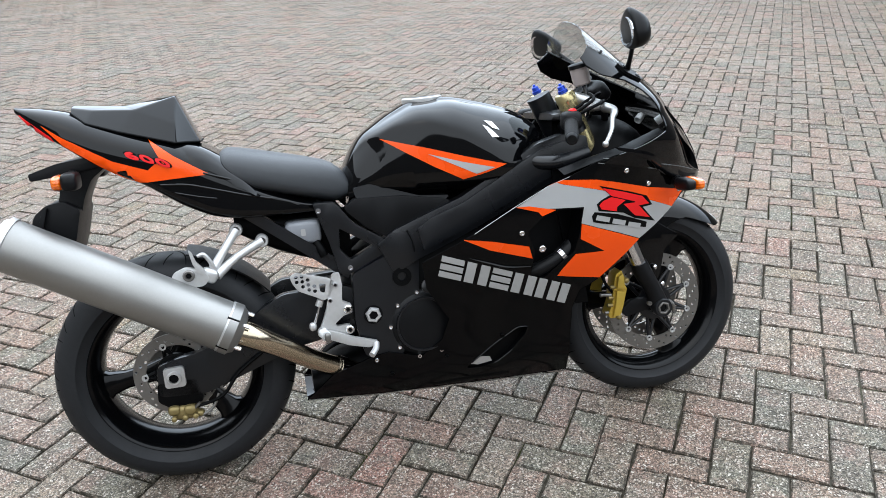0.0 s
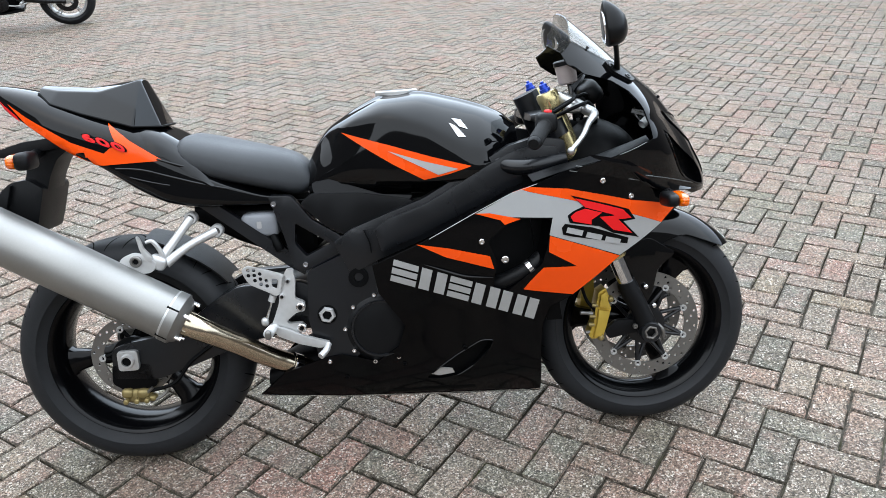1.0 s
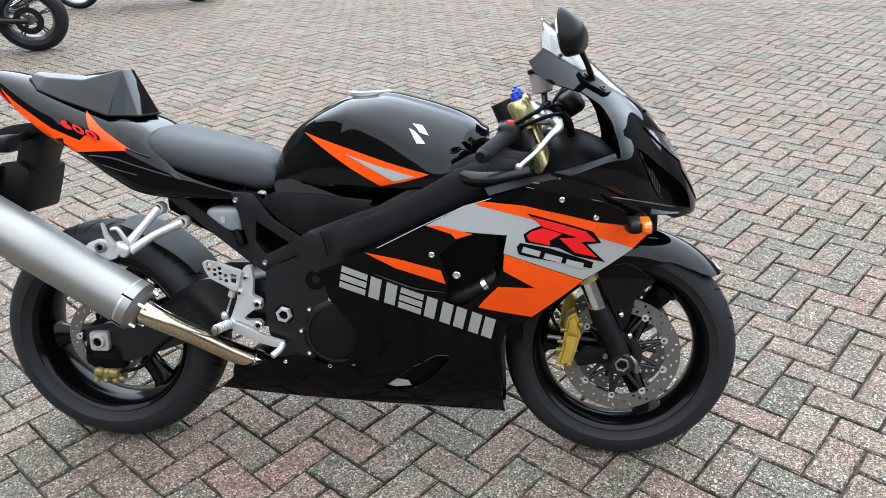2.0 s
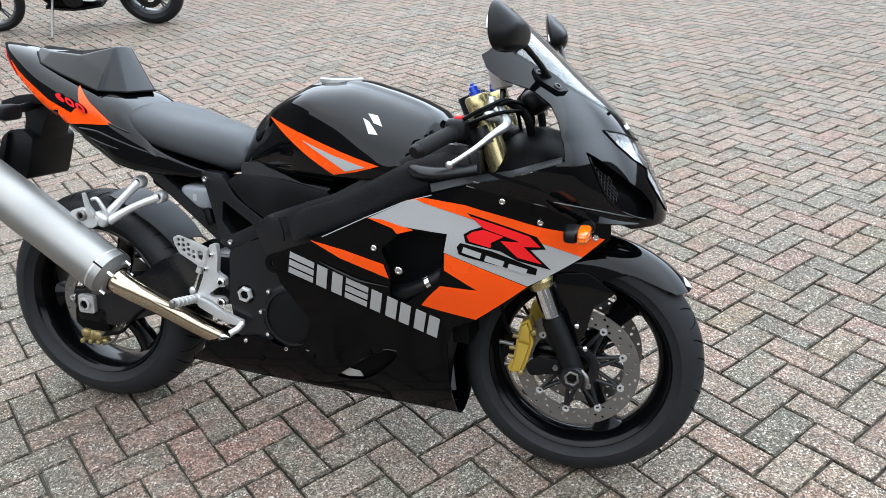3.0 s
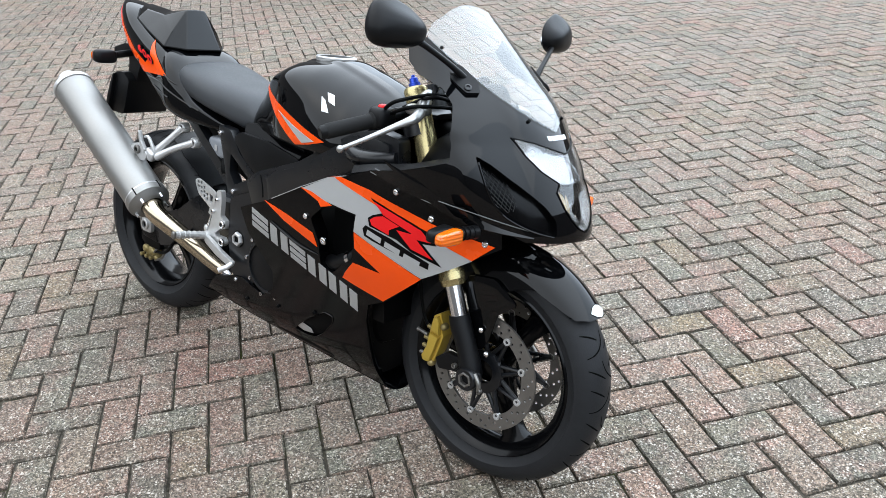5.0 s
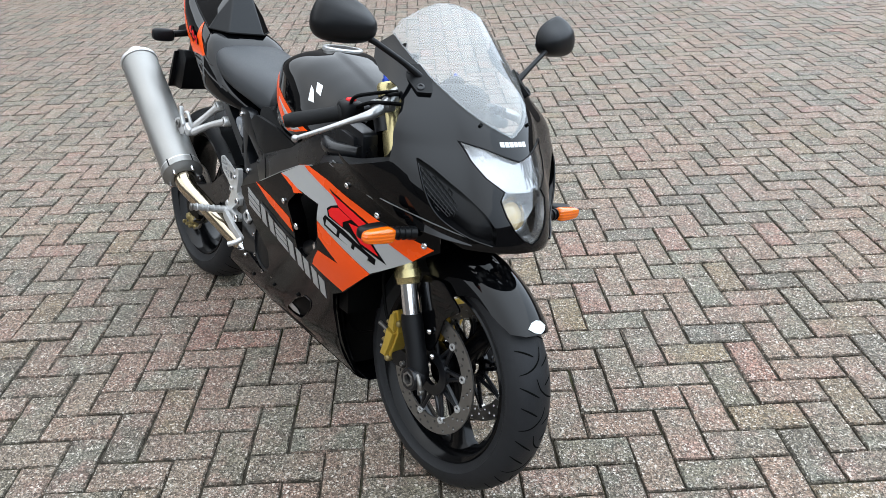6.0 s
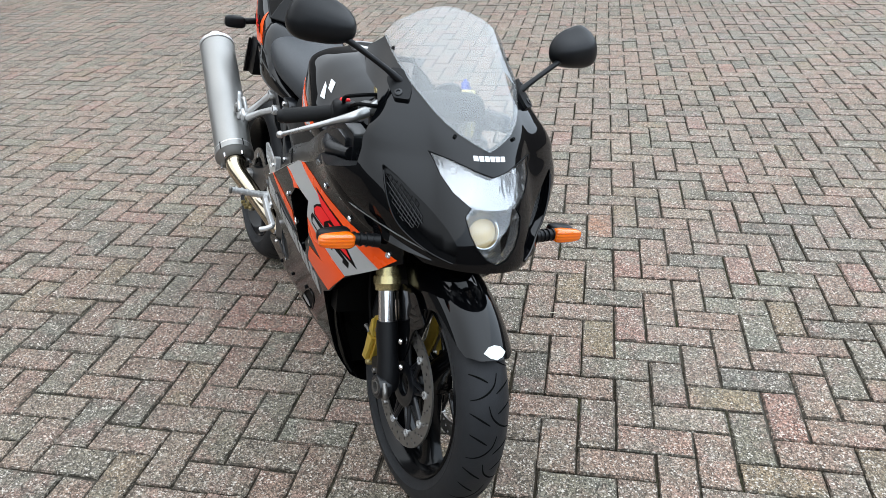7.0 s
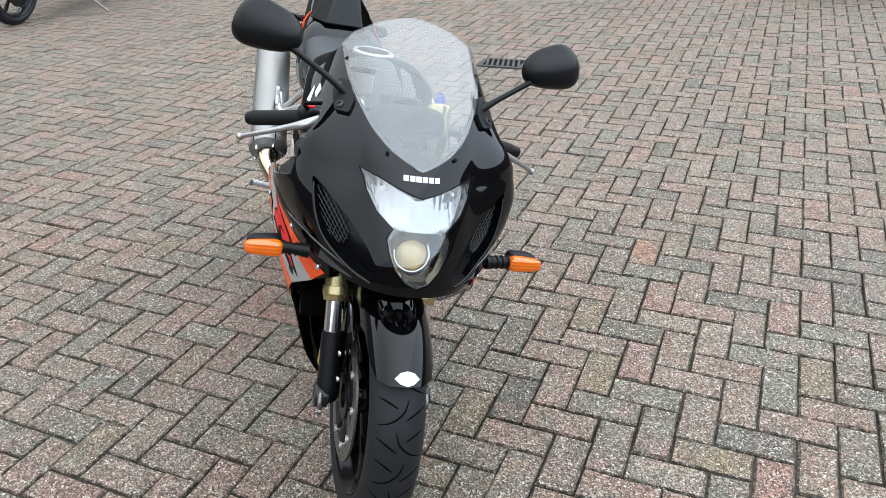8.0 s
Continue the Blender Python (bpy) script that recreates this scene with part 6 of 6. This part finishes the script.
    rest = part("footrest_bracket", plate([body], -.150, -.134, 0.005), ALLOY, bike, "bare alloy footrest bracket with a drilled heel guard")
    part("heel_guard", guard, ALLOY, rest)
    for x, z, r in ((.463, .440, .0115), (.462, .384, .0115), (.437, .511, .0065), (.419, .471, .0065)):
        cap = part("bracket_bolt", lathe([(0, r), (.005, r), (.007, r * .8), (.007, r * .55), (.003, r * .5), (.003, 0)], (x, -.151, z), (0, -1, 0), 18), CHROME, rest)
        # the hexagon's shade is a black disc
        part("socket", lathe([(0, r * .5), (.002, r * .5), (.002, 0)], (x, -.153, z), (0, -1, 0), 6), DARK, cap)
    rod = part("brake_rod", tube([(.392, -.137, .462), (.384, -.137, .44), (.373, -.137, .412)], (.0035, .0035, .005), 10), CHROME, rest)
    part("rod_collar", tube([(.395, -.137, .472), (.388, -.137, .456)], .0095, 14, 0), ALLOY, rod)
    part("rod_end", blob((.367, -.137, .402), (.010, .009, .012), power=2.4), ALLOY, rod)
    part("peg_pivot", lathe([(0, .014), (.010, .014), (.013, .011), (.013, 0)], (.390, -.150, .388), (0, -1, 0), 18), ALLOY, rest)
    peg = part("footpeg", tube([(.388, -.158, .389), (.391, -.20, .397), (.395, -.268, .410)], (.0125, .0105, .0095), 14), ALLOY, rest)
    for k in range(5):
        q = .2 + .17 * k
        part("knurl", lathe([(-.003, .0105), (-.002, .0125), (.002, .0125), (.003, .0105)], Vector((.388, -.158, .389)).lerp(Vector((.395, -.268, .410)), q), (.007, -.11, .021), 12), ALLOY, peg)
    part("peg_knob", blob((.396, -.272, .409), (.008, .006, .012), power=2.6), STEEL, peg)
    pedal = part("brake_pedal", plate([rounded([(.386, .398), (.420, .388), (.470, .365), (.531, .345), (.531, .334), (.505, .331), (.455, .345), (.402, .370)], .005)], -.168, -.155, 0.004), ALLOY, rest)
    part("pedal_tip", tube([(.527, -.162, .339), (.522, -.178, .328), (.508, -.196, .318)], .0085, 12), ALLOY, pedal)
    # side stand on the far side
    part("side_stand", tube([(.55, .11, .25), (.53, .19, .15), (.50, .265, .066)], (.012, .011, .011), 12), FRAME, bike, "black side stand")
    part("stand_foot", blob((.50, .267, .067), (.03, .022, .005), power=3, turn=Euler((radians(LEAN), 0, 0)).to_matrix()), FRAME, bpy.data.objects["side_stand"])


build_fairing()
build_tank()
build_seat_and_tail()
build_frame_and_engine()
build_wheels()
build_forks()
build_controls()
build_exhaust_and_pegs()


# ---- motorcycles parked further off; only their lower parts come into view ----
def plain_wheel(owner, name, x, radius, half, spokes, rim_mat):
    c = (x, 0, radius)
    r0 = radius - half * 1.25
    w = part(name, lathe([(-half * .7, r0), (-half * .75, r0 - .012), (-half * .3, r0 - .03), (half * .3, r0 - .03), (half * .75, r0 - .012), (half * .7, r0), (0, r0 - .012)], c, seg=48, closed=True), rim_mat, owner)
    prof = [(half * math.sin(t), r0 + (radius - r0) * max(0.0, math.cos(t * .93)) ** .8) for t in np.linspace(-1.5, 1.5, 13)]
    part("tyre", lathe([(-half * .7, r0 - .004)] + prof + [(half * .7, r0 - .004)], c, seg=56), RUBBER, w)
    part("hub", lathe([(-half * .9, 0), (-half * .9, .05), (0, .06), (half * .9, .05), (half * .9, 0)], c, seg=24), rim_mat, w)
    for k in range(spokes):
        t = 2 * math.pi * (k + .25) / spokes
        for off in (-.05, .05):
            a = Vector((x + .05 * math.cos(t + off), 0, radius + .05 * math.sin(t + off)))
            b = Vector((x + (r0 - .015) * math.cos(t + off * 1.6), 0, radius + (r0 - .015) * math.sin(t + off * 1.6)))
            part("spoke", tube([a, b], (.011, .009), 8, 0), rim_mat, w)
    part("brake_disc", lathe(ring_profile(.075, .13, .003), (x, half + .012, radius), seg=36, closed=True), FRAME, w)
    return w


def parked_motorcycle(m, label, base, rear_r, front_r, rear_half, spokes, rim_mat):
    bk = thing("parked_motorcycle", label, "motorcycle", m @ pose(0, 0, .001, -11, 0, 0), "parked motorcycles")
    plain_wheel(bk, "rear_wheel", 0, rear_r, rear_half, spokes, rim_mat)
    plain_wheel(bk, "front_wheel", base, front_r, .055, spokes, rim_mat)
    part("engine", loft([(.50, .52, .30, .10, .40), (.62, .58, .25, .17, .40), (.80, .62, .24, .19, .40), (.96, .60, .26, .16, .40), (1.06, .52, .32, .10, .42)], 20, 3, 3.2), DARK, bk)
    part("crankcase_cover", lathe([(0, .10), (.02, .095), (.03, .07), (.03, 0)], (.70, .17, .36), (0, 1, 0), 24), FRAME, bk)
    part("bash_plate", loft([(.48, .26, .22, .10, .24), (.75, .24, .205, .13, .22), (1.02, .27, .23, .11, .25)], 16, 3, 4), PLASTIC, bk)
    for s in (-1, 1):
        part("swingarm", tube([(0, s * .11, rear_r), (.25, s * .12, rear_r + .03), (.52, s * .11, .40)], (.028, .032, .04), 12), FRAME, bk)
        part("fork_leg", tube([(base, s * .1, front_r), (base - .10, s * .1, .56), (base - .24, s * .1, .95)], (.024, .024, .027), 14), ALLOY if rim_mat is ALLOY else PLASTIC, bk)
        part("footrest", tube([(.45, s * .13, .36), (.47, s * .25, .365)], .012, 8, 0), ALLOY, bk)
        part("frame_rail", tube([(.52, s * .11, .42), (.55, s * .15, .62), (.95, s * .15, .78), (base - .25, s * .05, .9)], .024, 10), FRAME, bk)
    part("exhaust", tube([(.95, -.08, .25), (.6, -.14, .22), (.35, -.19, .30), (.05, -.21, .42), (-.2, -.215, .50)], (.022, .024, .03, .055, .055), 16), CHROME, bk)
    part("fuel_tank", loft([(.55, .90, .72, .11, .8), (.7, 1.0, .70, .16, .82), (.9, 1.02, .72, .18, .85), (1.06, .98, .78, .14, .87)], 20, 3, 2.8), GLOSS, bk)
    part("seat", loft([(-.18, .90, .82, .11, .86), (.1, .89, .80, .13, .84), (.4, .84, .76, .12, .8), (.58, .84, .76, .09, .8)], 20, 3, 3), SEAT, bk)
    part("rear_fender", skin([[(.9, -.08), (.9, .08), (2.3, .09), (2.3, -.09)]], lambda a, y: (Vector(((rear_r + .05) * math.cos(a), y, rear_r + (rear_r + .05) * math.sin(a))), Vector((math.cos(a), 0, math.sin(a)))), .06, .005), PLASTIC, bk)
    part("front_fender", skin([[(.7, -.06), (.7, .06), (2.2, .06), (2.2, -.06)]], lambda a, y: (Vector((base + (front_r + .03) * math.cos(a), y, front_r + (front_r + .03) * math.sin(a))), Vector((math.cos(a), 0, math.sin(a)))), .06, .005), PLASTIC, bk)
    part("handlebar", tube([(base - .32, -.36, 1.06), (base - .27, -.15, 1.08), (base - .27, .15, 1.08), (base - .32, .36, 1.06)], .013, 10), FRAME, bk)
    part("headlight", blob((base - .12, 0, .90), (.07, .11, .08)), GLOSS, bk)
    part("side_stand", tube([(.90, .16, .36), (.88, .36, .235), (.853, .56, .112)], (.014, .012, .012), 10), STEEL, bk)
    part("shift_lever", tube([(.42, .15, .34), (.52, .17, .32), (.62, .18, .335)], .008, 8), ALLOY, bk)
    return bk


parked_motorcycle(pose(-3.56, 5.40, 0, 0, 0, 199), "black parked touring motorcycle on its side stand", 1.58, .325, .325, .085, 5, RIM_GLINT_GREY)
parked_motorcycle(pose(-3.10, 8.20, 0, 0, 0, 193), "dark parked motorcycle with light alloy wheels", 1.45, .315, .30, .07, 5, ALLOY)
parked_motorcycle(pose(-6.48, -1.62, 0, 0, 0, -27), "black parked motorcycle with silver fork legs", 1.45, .315, .305, .07, 5, FRAME)

build_straw()
build_paving()
